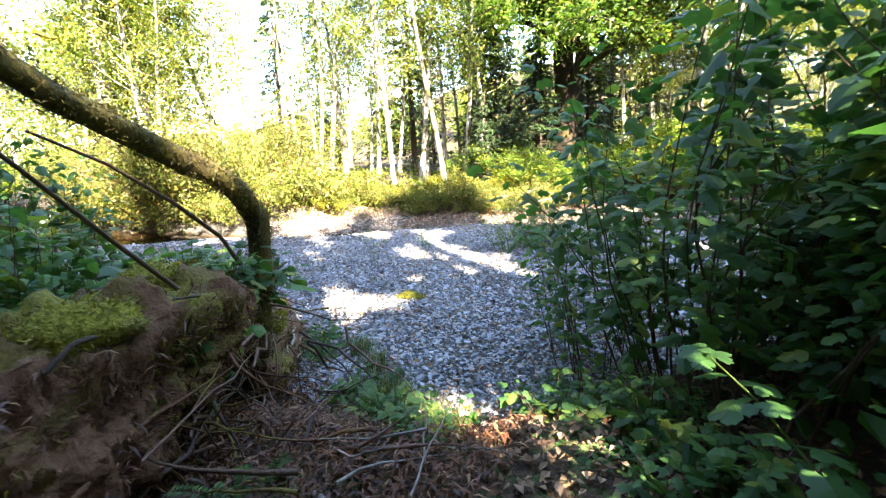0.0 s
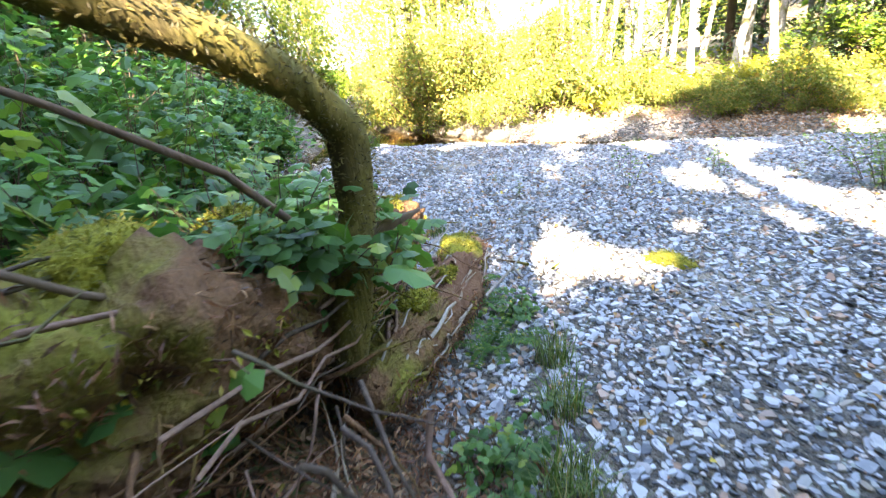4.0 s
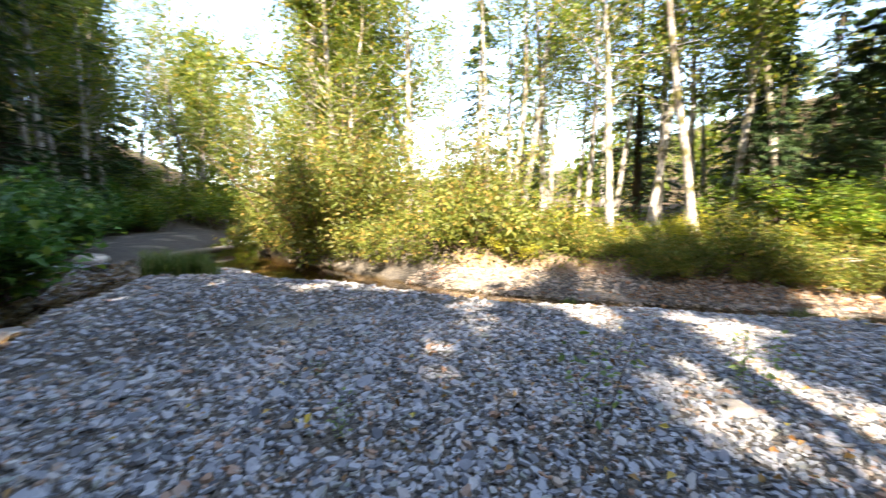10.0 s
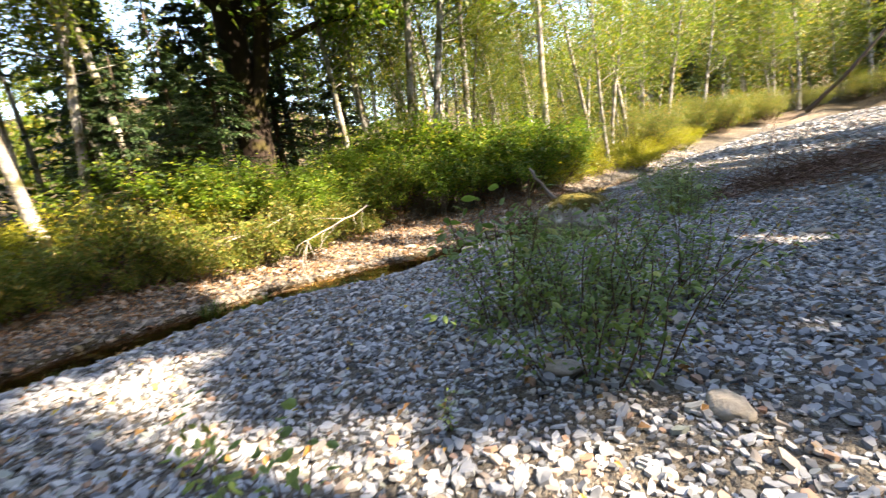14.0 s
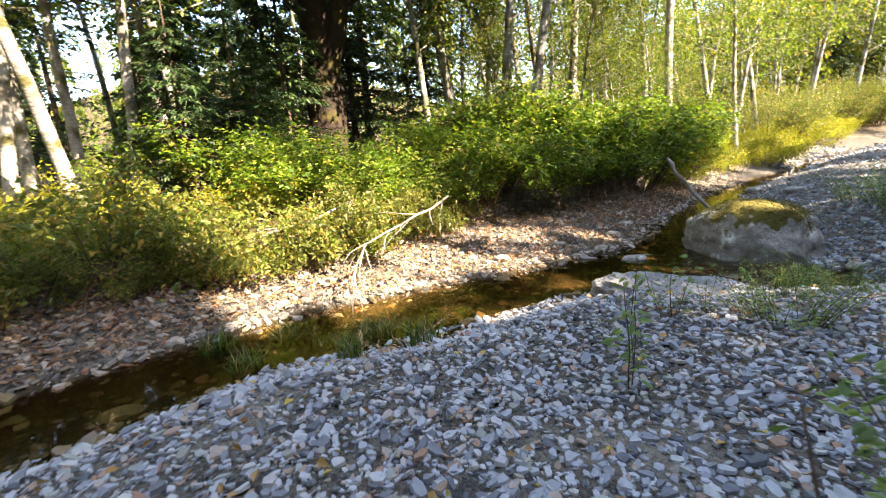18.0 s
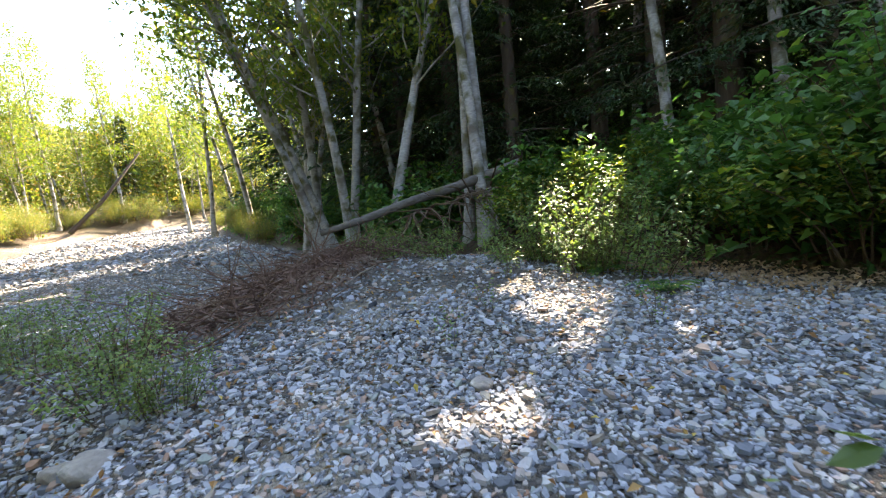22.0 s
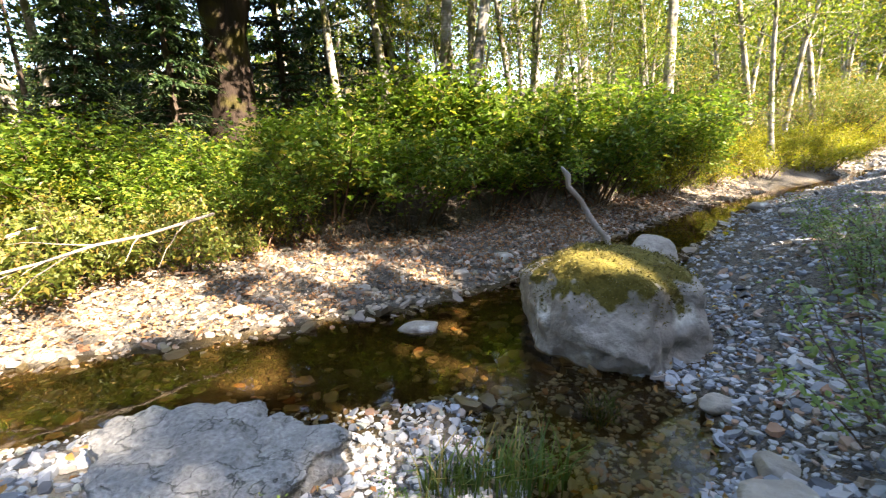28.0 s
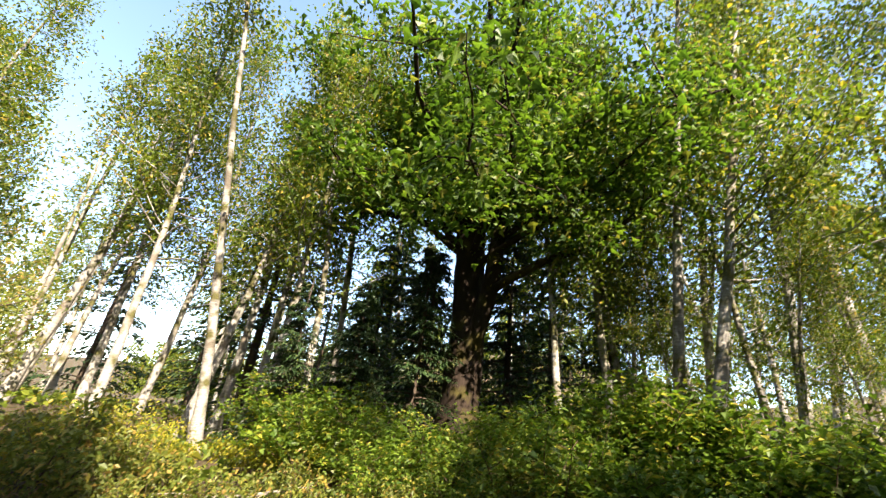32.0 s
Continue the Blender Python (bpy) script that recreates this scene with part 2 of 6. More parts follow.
# ---------------------------------------------------------------- mesh helpers
def mesh_np(name, V, F, mat, smooth=False, attrs=None):
    """A mesh from arrays of corners and of faces that all have as many sides."""
    V, F = np.asarray(V, np.float32), np.asarray(F, np.int32)
    me = bpy.data.meshes.new(name)
    k = F.shape[1]
    me.vertices.add(len(V))
    me.vertices.foreach_set("co", V.ravel())
    me.loops.add(F.size)
    me.loops.foreach_set("vertex_index", F.ravel())
    me.polygons.add(len(F))
    me.polygons.foreach_set("loop_start", np.arange(0, F.size, k, dtype=np.int32))
    me.polygons.foreach_set("use_smooth", np.full(len(F), smooth))
    for key, val in (attrs or {}).items():
        me.attributes.new(key, "FLOAT", "POINT").data.foreach_set("value", np.asarray(val, np.float32))
    me.update(calc_edges=True)
    me.validate()
    me.materials.append(mat)
    return me


def part(name, me, parent, label=""):
    ob = new(name, me)
    ob.parent = parent
    return tagged(ob, label)


def thing(name, m, label, category, group="", kind=""):
    ob = new(name)
    ob.matrix_world = m
    return tagged(ob, label, category, group, kind)


def tubes(paths, sides=7):
    """Tapered round tubes: each path is a list of (point, radius). Gives corners and four-sided faces."""
    V, F = [], []
    for path in paths:
        pts = np.array([p for p, _ in path], float)
        rad = [r for _, r in path]
        d = np.gradient(pts, axis=0)
        d /= np.linalg.norm(d, axis=1)[:, None] + 1e-9
        ref = np.array([0.31, 0.95, 0.05])
        base = len(V)
        for p, t, r in zip(pts, d, rad):
            a = np.cross(t, ref)
            a /= np.linalg.norm(a) + 1e-9
            c = np.cross(t, a)
            for k in range(sides):
                w = 2 * math.pi * k / sides
                V.append(p + r * (a * math.cos(w) + c * math.sin(w)))
        for i in range(len(pts) - 1):
            for k in range(sides):
                q = base + i * sides
                F.append((q + k, q + (k + 1) % sides, q + sides + (k + 1) % sides, q + sides + k))
        V.append(pts[-1] + d[-1] * rad[-1])
        tip = len(V) - 1
        q = base + (len(pts) - 1) * sides
        for k in range(sides):
            F.append((q + k, q + (k + 1) % sides, tip, tip))
    return np.array(V), np.array(F)


def tube_mesh(name, paths, mat, sides=7):
    V, F = tubes(paths, sides)
    me = bpy.data.meshes.new(name)
    me.from_pydata(V.tolist(), [], [tuple(dict.fromkeys(f)) for f in F.tolist()])
    me.polygons.foreach_set("use_smooth", np.ones(len(me.polygons), bool))
    me.materials.append(mat)
    return me


def leaves(P, size, rng, up=0.6, shape=0.55, droop=0.25, along=None, vary=0.35):
    """Kite-shaped folded leaves at the places P: corners and four-sided faces."""
    n = len(P)
    nrm = rng.normal(size=(n, 3)) * (1 - up) + np.array([0, 0, up])
    nrm /= np.linalg.norm(nrm, axis=1)[:, None]
    d = rng.normal(size=(n, 3)) if along is None else along + rng.normal(size=(n, 3)) * 0.35
    d -= nrm * (d * nrm).sum(1)[:, None]
    d /= np.linalg.norm(d, axis=1)[:, None] + 1e-9
    s = np.cross(nrm, d)
    L = (size * (1 + vary * rng.uniform(-1, 1, n)))[:, None]
    tip = P + d * L - np.array([0, 0, 1]) * L * droop
    mid = P + d * L * 0.45
    V = np.stack([P, mid + s * L * shape * 0.5 + nrm * L * 0.09, tip, mid - s * L * shape * 0.5 + nrm * L * 0.09], 1).reshape(-1, 3)
    return V, np.arange(4 * n).reshape(n, 4)


def join(pieces):
    V, F, k = [], [], 0
    for v, f in pieces:
        V.append(v)
        F.append(f + k)
        k += len(v)
    return np.concatenate(V), np.concatenate(F)


def fbm(x, y, scale, seed=0):
    """Cheap smooth noise on arrays, from a few turned sine waves."""
    r = np.random.default_rng(seed)
    out = np.zeros_like(x, dtype=float)
    amp, fr = 1.0, 1.0 / scale
    for _ in range(4):
        for _ in range(3):
            a, ph = r.uniform(0, 6.283), r.uniform(0, 6.283, 2)
            out += amp * np.sin((x * math.cos(a) + y * math.sin(a)) * fr * 6.283 + ph[0] + 0.7 * np.sin((y * math.cos(a) - x * math.sin(a)) * fr * 4.1 + ph[1]))
        amp *= 0.5
        fr *= 2.1
    return out / 4.5


# ---------------------------------------------------------------- the lie of the land
def line(*pts):
    xs, ys = [p[0] for p in pts], [p[1] for p in pts]
    return lambda x: np.interp(x, xs, ys)


BAR_EDGE = line((-120, 52), (-60, 25), (-40, 14.5), (-24, 8.3), (-20, 8.2), (-14.4, 8.7), (-11, 10.1), (-8.5, 10.8), (-6.5, 12.5), (-4.6, 13.7), (-2.6, 14.1), (-1, 14.6), (0, 14.4), (1.7, 14.5), (3.2, 15.2), (5, 17.7), (9, 21.6), (14, 25.4), (24, 30.8), (36, 34.5), (46, 36), (54, 34), (62, 27), (75, 15), (120, -20))
FAR_EDGE = line((-120, 54), (-60, 27.5), (-40, 17), (-24, 10.7), (-20, 10.6), (-14, 10.9), (-11, 11.4), (-8.5, 12.6), (-6.2, 14.3), (-4.5, 15.2), (-2.5, 15.7), (-1, 15.9), (0.8, 16.5), (2, 17.1), (3.1, 18.3), (5, 19.9), (9, 23), (14, 26.3), (24, 31.6), (36, 35.3), (46, 36.9), (54, 35), (62, 28.1), (75, 16), (120, -19))
FAR_BANK = line((-120, 54.5), (-60, 28), (-40, 17.4), (-24, 11.1), (-20, 11.0), (-14, 11.4), (-12, 12.4), (-11, 13.2), (-8.5, 14.6), (-6.3, 15.9), (-4.3, 17.0), (-2.5, 18.1), (-0.8, 19.2), (1, 20), (3.3, 20.8), (6.5, 23), (12.5, 27.2), (24, 32.7), (36, 36.6), (46, 38.4), (54, 37), (62, 30.5), (75, 18.5), (120, -16))
NEAR_BANK = line((-120, 45), (-60, 20), (-40, 8), (-30, 4), (-22, 3.6), (-17, 3.5), (-13, 2.6), (-8, 2.2), (-5, 2.2), (-3, 2.1), (-1.6, 2.1), (-0.6, 2.2), (0.3, 3.0), (1.5, 4.7), (3, 5.0), (4, 5.1), (6, 5.8), (8, 6.5), (10, 7.8), (14, 10), (22, 13), (30, 17), (40, 20.5), (50, 23.5), (58, 20), (66, 11), (75, 0), (120, -40))
SIDE_STREAM = [(-10.6, 2.75), (-12.4, 2.95), (-13.6, 3.7), (-16.8, 4.9), (-20.0, 7.3), (-24.0, 9.0)]
MOUND = [(6.4, 12.6), (8.0, 11.2), (9.6, 10.0)]
WATER_Z = -0.40


def smooth(t):
    t = np.clip(t, 0, 1)
    return t * t * (3 - 2 * t)


def to_line(x, y, pts):
    best = np.full(np.shape(x), 1e9)
    for (ax, ay), (bx, by) in zip(pts, pts[1:]):
        u = np.clip(((x - ax) * (bx - ax) + (y - ay) * (by - ay)) / ((bx - ax) ** 2 + (by - ay) ** 2), 0, 1)
        best = np.minimum(best, np.hypot(x - ax - u * (bx - ax), y - ay - u * (by - ay)))
    return best


def land(x, y):
    """Height of the ground, and how far it is litter, silt bed and bare clay."""
    x, y = np.asarray(x, float), np.asarray(y, float)
    N, Fa, B, S = BAR_EDGE(x), FAR_EDGE(x), FAR_BANK(x), NEAR_BANK(x)
    hump = 0.55 * np.exp(-(((x - 7.2) / 3.6) ** 2 + ((y - 10.0) / 3.4) ** 2)) + 0.12 * np.exp(-(((x + 6) / 5) ** 2 + ((y - 6.5) / 2.6) ** 2))
    lip = 2.6 - 1.2 * smooth((2.0 - x) / 4) * smooth((x + 16) / 4)
    bar = WATER_Z + smooth((N - y) / lip) * (0.42 + hump) + 0.035 * fbm(x, y, 3.0, 3)
    w = np.minimum(y - N, Fa - y)
    bed = WATER_Z - np.clip(w * 0.4, 0, 0.26) + 0.02 * fbm(x, y, 1.2, 5)
    shelf = WATER_Z + 0.36 * np.clip((y - Fa) / np.maximum(B - Fa, 0.3), 0, 1.0) + 0.03 * fbm(x, y, 1.0, 6)
    rise = np.clip(0.85 + 0.25 * fbm(x, x * 0, 7.0, 8), 0.5, 1.4) * (0.60 + 0.40 * smooth((x + 3.5) / 4) + 0.3 * smooth((-11 - x) / 3))
    bank = shelf + rise * smooth((y - B) / 0.9 + 0.25 * fbm(x, y, 0.9, 9)) + 0.035 * np.clip(y - B - 1, 0, 60) + 0.1 * fbm(x, y, 5, 10) * smooth((y - B) / 3)
    z = np.where(y < N, bar, np.where(y < Fa, bed, np.where(y < B, shelf, bank)))
    s = S - y
    steep = 0.10 + 0.36 * smooth((-x - 4.5) / 5) + 0.22 * smooth((x - 3) / 5)
    start = np.exp(-((x + 0.2) / 2.3) ** 4)
    steep = steep * (1 - 0.6 * start)
    up = (0.30 + 0.36 * start) * smooth(s / 1.1) + steep * np.clip(s - 0.4, 0, 3) + (0.32 + 0.15 * smooth((-x - 4) / 6)) * np.clip(s - 3.4 - 1.2 * start, 0, 40) + 0.10 * fbm(x, y, 3.5, 11) * smooth(s / 2)
    near_side = np.where(s > 0, smooth(s / 0.5), 0)
    z = z + np.where(s > 0, up, 0)
    d = to_line(x, y, SIDE_STREAM)
    z = np.where(d < 1.5, np.minimum(z, -0.58 + 0.55 * smooth(d / 1.5) + 0.5 * np.clip(d - 0.9, 0, 1)), z)
    pool = np.hypot((x - 2.05) / 0.8, (y - 13.75) / 0.85)
    z = z - 0.30 * np.exp(-pool ** 4)
    z = z + 0.075 * np.clip(x - 20, 0, 60)
    hill = 0.34 * np.clip(y - B - 42, 0, 110) * smooth((y - B - 42) / 50) + 0.30 * np.clip(x - 92, 0, 90) * smooth((x - 92) / 40)
    z = z + np.where(y > N, hill, 0.0) + np.where(y <= N, 0.30 * np.clip(x - 92, 0, 90) * smooth((x - 92) / 40), 0.0)
    litter = np.maximum(near_side, smooth((y - B) / 0.7 - 0.3))
    silt = np.where(z < WATER_Z + 0.03 + 0.075 * np.clip(x - 20, 0, 60), 1.0, 0.0)
    clay = np.where((x < -8) & (x > -12.5) | (x > 9), smooth(1 - np.abs(y - B - 0.35) / 0.6), 0.12 * smooth(1 - np.abs(y - B - 0.3) / 0.5))
    mound = smooth(1.25 - to_line(x, y, MOUND) / 1.5 + 0.25 * fbm(x, y, 1.3, 12))
    z = z + 0.16 * mound
    clay = np.maximum(clay, mound)
    return z, litter, silt, clay


def ground_z(x, y):
    return float(land(np.array([x]), np.array([y]))[0][0])


def axis_steps(parts):
    return np.concatenate([np.arange(a, b, s) for a, b, s in parts])


def grid_mesh(name, xs, ys, mat):
    X, Y = np.meshgrid(xs, ys)
    z, lit, silt, clay = land(X.ravel(), Y.ravel())
    V = np.stack([X.ravel(), Y.ravel(), z], 1)
    w, h = len(xs), len(ys)
    i = (np.arange(h - 1)[:, None] * w + np.arange(w - 1)[None]).ravel()
    F = np.stack([i, i + 1, i + w + 1, i + w], 1)
    return mesh_np(name, V, F, mat, True, dict(litter=lit, silt=silt, clay=clay))


gx = axis_steps([(-2000, -200, 300), (-200, -40, 8), (-40, -14, 0.6), (-14, 9, 0.14), (9, 30, 0.5), (30, 120, 5), (120, 2200, 260)])
gy = axis_steps([(-2000, -80, 320), (-80, -8, 4), (-8, 0, 0.4), (0, 20, 0.14), (20, 34, 0.4), (34, 110, 4), (110, 2200, 260)])
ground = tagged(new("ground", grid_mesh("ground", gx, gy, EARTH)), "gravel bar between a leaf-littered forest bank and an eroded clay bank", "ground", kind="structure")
wx, wy = np.linspace(-60, 60, 61), np.linspace(-6, 60, 34)
WX, WY = np.meshgrid(wx, wy)
i = (np.arange(33)[:, None] * 61 + np.arange(60)[None]).ravel()
water = new("water", mesh_np("water", np.stack([WX.ravel(), WY.ravel(), WATER_Z + 0.075 * np.clip(WX.ravel() - 20, 0, 60)], 1), np.stack([i, i + 1, i + 62, i + 61], 1), WATER, True))
water.visible_shadow = False
tagged(water, "clear amber-brown creek water over a silty bed", "water", kind="structure")


# ---------------------------------------------------------------- plants
def bent(p0, direction, length, r0, r1, rng, steps=6, lift=0.0, wob=0.12):
    """A limb: a wobbling path that bends up by lift, with its radii."""
    p, d = np.array(p0, float), np.array(direction, float)
    d /= np.linalg.norm(d)
    out = [(p.copy(), r0)]
    for k in range(steps):
        d = d + rng.normal(size=3) * wob + np.array([0, 0, lift / steps])
        d /= np.linalg.norm(d)
        p = p + d * length / steps
        out.append((p.copy(), r0 + (r1 - r0) * (k + 1) / steps))
    return out


def along_path(path, rng, n, start=0.3):
    pts = np.array([p for p, _ in path])
    u = rng.uniform(start, 1, n) * (len(pts) - 1)
    k = np.minimum(u.astype(int), len(pts) - 2)
    f = (u - k)[:, None]
    return pts[k] * (1 - f) + pts[k + 1] * f


def make_tree(name, h, r, seed, bark, leaf, crown_from, limbs, limb_len, leaf_size, n_leaves, label, spread=0.45, lean=(0, 0), wob=0.03, limb_up=0.45):
    rng = np.random.default_rng(seed)
    trunk = bent((0, 0, -0.3), (lean[0], lean[1], 1), h, r, r * 0.12, rng, 12, 0.0, wob)
    root = thing(name, Matrix.Identity(4), label, "tree")
    trunk[0] = (trunk[0][0], r * 1.5)
    part("trunk", tube_mesh("trunk", [trunk], bark, 9), root)
    tp = np.array([p for p, _ in trunk])
    paths = []
    for k in range(limbs):
        u = crown_from + (1 - crown_from) * (k + rng.uniform(0, 1)) / limbs
        q = u * 12
        i = min(int(q), 11)
        base = tp[i] + (tp[i + 1] - tp[i]) * (q - i)
        a = rng.uniform(0, 6.283)
        ln = limb_len * (1.15 - 0.75 * (u - crown_from) / (1 - crown_from)) * rng.uniform(0.6, 1.15)
        paths.append(bent(base, (math.cos(a), math.sin(a), limb_up + rng.uniform(-0.2, 0.3)), ln, r * 0.28 * (1.1 - u), 0.006, rng, 5, 0.25, 0.16))
    tagged(part("branchwork", tube_mesh("branchwork", paths, bark, 4), root), kind="stuff")
    P = np.concatenate([along_path(p, rng, max(2, n_leaves // limbs), 0.25) for p in paths])
    P = P + rng.normal(size=P.shape) * spread * rng.uniform(0.3, 1.0, (len(P), 1))
    V, F = leaves(P, leaf_size, rng, 0.45, 0.62)
    part("crown", mesh_np("crown", V, F, leaf), root)
    return root


def make_conifer(name, h, r, seed, n_boughs, per, label, low=0.08, reach=0.24, needle=(0.42, 0.55)):
    rng = np.random.default_rng(seed)
    root = thing(name, Matrix.Identity(4), label, "tree")
    trunk = bent((0, 0, -0.3), (0, 0, 1), h, r, 0.02, rng, 10, 0, 0.008)
    part("trunk", tube_mesh("trunk", [trunk], DARK_BARK, 9), root)
    tp = np.array([p for p, _ in trunk])
    paths, L = [], []
    for k in range(n_boughs):
        u = low + (0.98 - low) * (k + rng.uniform(0, 1)) / n_boughs
        i = min(int(u * 10), 9)
        base = tp[i] + (tp[i + 1] - tp[i]) * (u * 10 - i)
        a = rng.uniform(0, 6.283)
        ln = h * reach * (1.02 - u) * rng.uniform(0.6, 1.1) + 0.3
        p = bent(base, (math.cos(a), math.sin(a), 0.15), ln, 0.02 + 0.05 * (1 - u), 0.004, rng, 5, -0.55, 0.05)
        paths.append(p)
        q = along_path(p, rng, per, 0.12)
        side = np.array([-math.sin(a), math.cos(a), 0])
        w = rng.uniform(-1, 1, (per, 1)) * ln * 0.22
        out = np.array([math.cos(a), math.sin(a), -0.35])
        L.append(leaves(q + side * w - np.array([0, 0, 1]) * np.abs(w) * 0.5, needle[0], rng, 0.75, needle[1], 0.3, np.tile(out, (per, 1)) + side * np.sign(w) * 0.8))
    tagged(part("branchwork", tube_mesh("branchwork", paths, DARK_BARK, 3), root), kind="stuff")
    V, F = join(L)
    part("crown", mesh_np("crown", V, F, L_DARK), root)
    return root


def make_bush(name, h, w, seed, leaf, stems, n_leaves, leaf_size, label, shape=0.6, arch=-0.5, category="bush", spread=0.16, start=0.25, up=0.55):
    rng = np.random.default_rng(seed)
    root = thing(name, Matrix.Identity(4), label, category)
    paths = []
    for k in range(stems):
        a, t = rng.uniform(0, 6.283), rng.uniform(0.1, 1.0) ** 0.7
        base = np.array([math.cos(a) * 0.25 * w * t, math.sin(a) * 0.25 * w * t, -0.1])
        ln = h * rng.uniform(0.75, 1.15) * (1.05 - 0.25 * t)
        paths.append(bent(base, (math.cos(a) * w / h * 0.55 * t, math.sin(a) * w / h * 0.55 * t, 1), ln, 0.018 * h / 2, 0.003, rng, 7, arch * t, 0.10))
        main = paths[-1]
        for _ in range(2):
            q = main[rng.integers(2, 6)][0]
            b = rng.uniform(0, 6.283)
            paths.append(bent(q, (math.cos(b), math.sin(b), 0.5), ln * rng.uniform(0.25, 0.45), 0.007 * h / 2, 0.002, rng, 4, 0.0, 0.15))
    tagged(part("stemwork", tube_mesh("stemwork", paths, TWIG, 3), root), kind="stuff")
    P = np.concatenate([along_path(p, rng, max(2, n_leaves // len(paths)), start) for p in paths])
    P = P + rng.normal(size=P.shape) * spread * h / 2
    P[:, 2] = np.abs(P[:, 2])
    V, F = leaves(P, leaf_size, rng, up, shape)
    part("foliage", mesh_np("foliage", V, F, leaf), root)
    return root


def put(proto, x, y, s=1.0, turn=0.0, sink=0.0, tilt=(0, 0), label="", group=""):
    z = ground_z(x, y) - sink
    ob = copy_thing(proto, Matrix.Identity(4))
    ob.matrix_world = pose(x, y, z, tilt[0], tilt[1], turn) @ Matrix.Diagonal((s, s, s, 1))
    return tagged(ob, label, "", group)


def drop_proto(ob):
    for o in (*ob.children_recursive, ob):
        bpy.data.objects.remove(o)


def outline_leaves(P, size, rng, ring, up=0.7, droop=0.3, vary=0.3, along=None):
    """Broad leaves with an outline given as (along, across) pairs round a raised middle: corners and triangles."""
    n, k = len(P), len(ring)
    nrm = rng.normal(size=(n, 3)) * (1 - up) + np.array([0, 0, up])
    nrm /= np.linalg.norm(nrm, axis=1)[:, None]
    d = rng.normal(size=(n, 3)) if along is None else along + rng.normal(size=(n, 3)) * 0.3
    d -= nrm * (d * nrm).sum(1)[:, None]
    d /= np.linalg.norm(d, axis=1)[:, None] + 1e-9
    s = np.cross(nrm, d)
    L = (size * (1 + vary * rng.uniform(-1, 1, n)))[:, None]
    V = [P + d * L * a + s * L * b - np.array([0, 0, 1]) * L * droop * a * a - nrm * L * 0.25 * abs(b) for a, b in ring]
    V.append(P + d * L * 0.4 - np.array([0, 0, 1]) * L * droop * 0.1)
    V = np.stack(V, 1)
    base = np.arange(n)[:, None] * (k + 1)
    F = np.concatenate([base + np.array([[k, j, (j + 1) % k]]) for j in range(k)], 0)
    return V.reshape(-1, 3), F


LOBED = ((0, 0), (0.05, 0.28), (0.30, 0.46), (0.42, 0.26), (0.72, 0.36), (1.0, 0.0), (0.72, -0.36), (0.42, -0.26), (0.30, -0.46), (0.05, -0.28))
OVAL = ((0, 0), (0.25, 0.24), (0.6, 0.25), (1.0, 0.0), (0.6, -0.25), (0.25, -0.24))


def make_broad_plant(name, h, w, seed, leaf, stems, per_stem, leaf_size, ring, label, category="shrub", start=0.2, lean=(0, 0), spread=0.10):
    """A berry bush or herb with broad leaves on upright stems."""
    rng = np.random.default_rng(seed)
    root = thing(name, Matrix.Identity(4), label, category)
    paths, P, D = [], [], []
    for k in range(stems):
        a, t = rng.uniform(0, 6.283), rng.uniform(0.1, 1.0) ** 0.6
        base = (math.cos(a) * 0.3 * w * t, math.sin(a) * 0.3 * w * t, -0.08)
        p = bent(base, (math.cos(a) * 0.4 * t * w / h + lean[0], math.sin(a) * 0.4 * t * w / h + lean[1], 1), h * rng.uniform(0.6, 1.1), 0.0034 * h + 0.002, 0.002, rng, 7, -0.4 * t, 0.10)
        paths.append(p)
        q = along_path(p, rng, per_stem, start)
        v = rng.normal(size=(per_stem, 3)) * np.array([1, 1, 0.25])
        v /= np.linalg.norm(v, axis=1)[:, None]
        P.append(q + v * spread * rng.uniform(0.4, 1.6, (per_stem, 1)))
        D.append(v)
    P, D = np.concatenate(P), np.concatenate(D)
    P[:, 2] = np.maximum(P[:, 2], 0.02)
    V, F = outline_leaves(P, leaf_size, rng, ring, 0.72, 0.3, 0.4, D)
    tagged(part("stemwork", tube_mesh("stemwork", paths, TWIG, 4), root), kind="stuff")
    part("foliage", mesh_np("foliage", V, F, leaf), root)
    return root


def grass_blades(P, rng, h, lean=0.5, width=0.012):
    """Bent tapering blades: corners and four-sided faces, two to a blade."""
    n = len(P)
    a = rng.uniform(0, 6.283, n)
    out = np.stack([np.cos(a), np.sin(a), np.zeros(n)], 1)
    side = np.stack([-np.sin(a), np.cos(a), np.zeros(n)], 1)
    H = (h * rng.uniform(0.5, 1.2, n))[:, None]
    ln = (lean * rng.uniform(0.2, 1.2, n))[:, None]
    up = np.array([0, 0, 1.0])
    w = width * rng.uniform(0.7, 1.4, (n, 1))
    m, t = P + up * H * 0.6 + out * H * ln * 0.3, P + up * H * (1 - 0.25 * ln) + out * H * ln
    V = np.stack([P - side * w * 0.5, P + side * w * 0.5, m + side * w * 0.45, m - side * w * 0.45, t + side * w * 0.06, t - side * w * 0.06], 1).reshape(-1, 3)
    b = np.arange(n)[:, None] * 6
    return V, np.concatenate([b + np.array([[0, 1, 2, 3]]), b + np.array([[3, 2, 4, 5]])], 0)


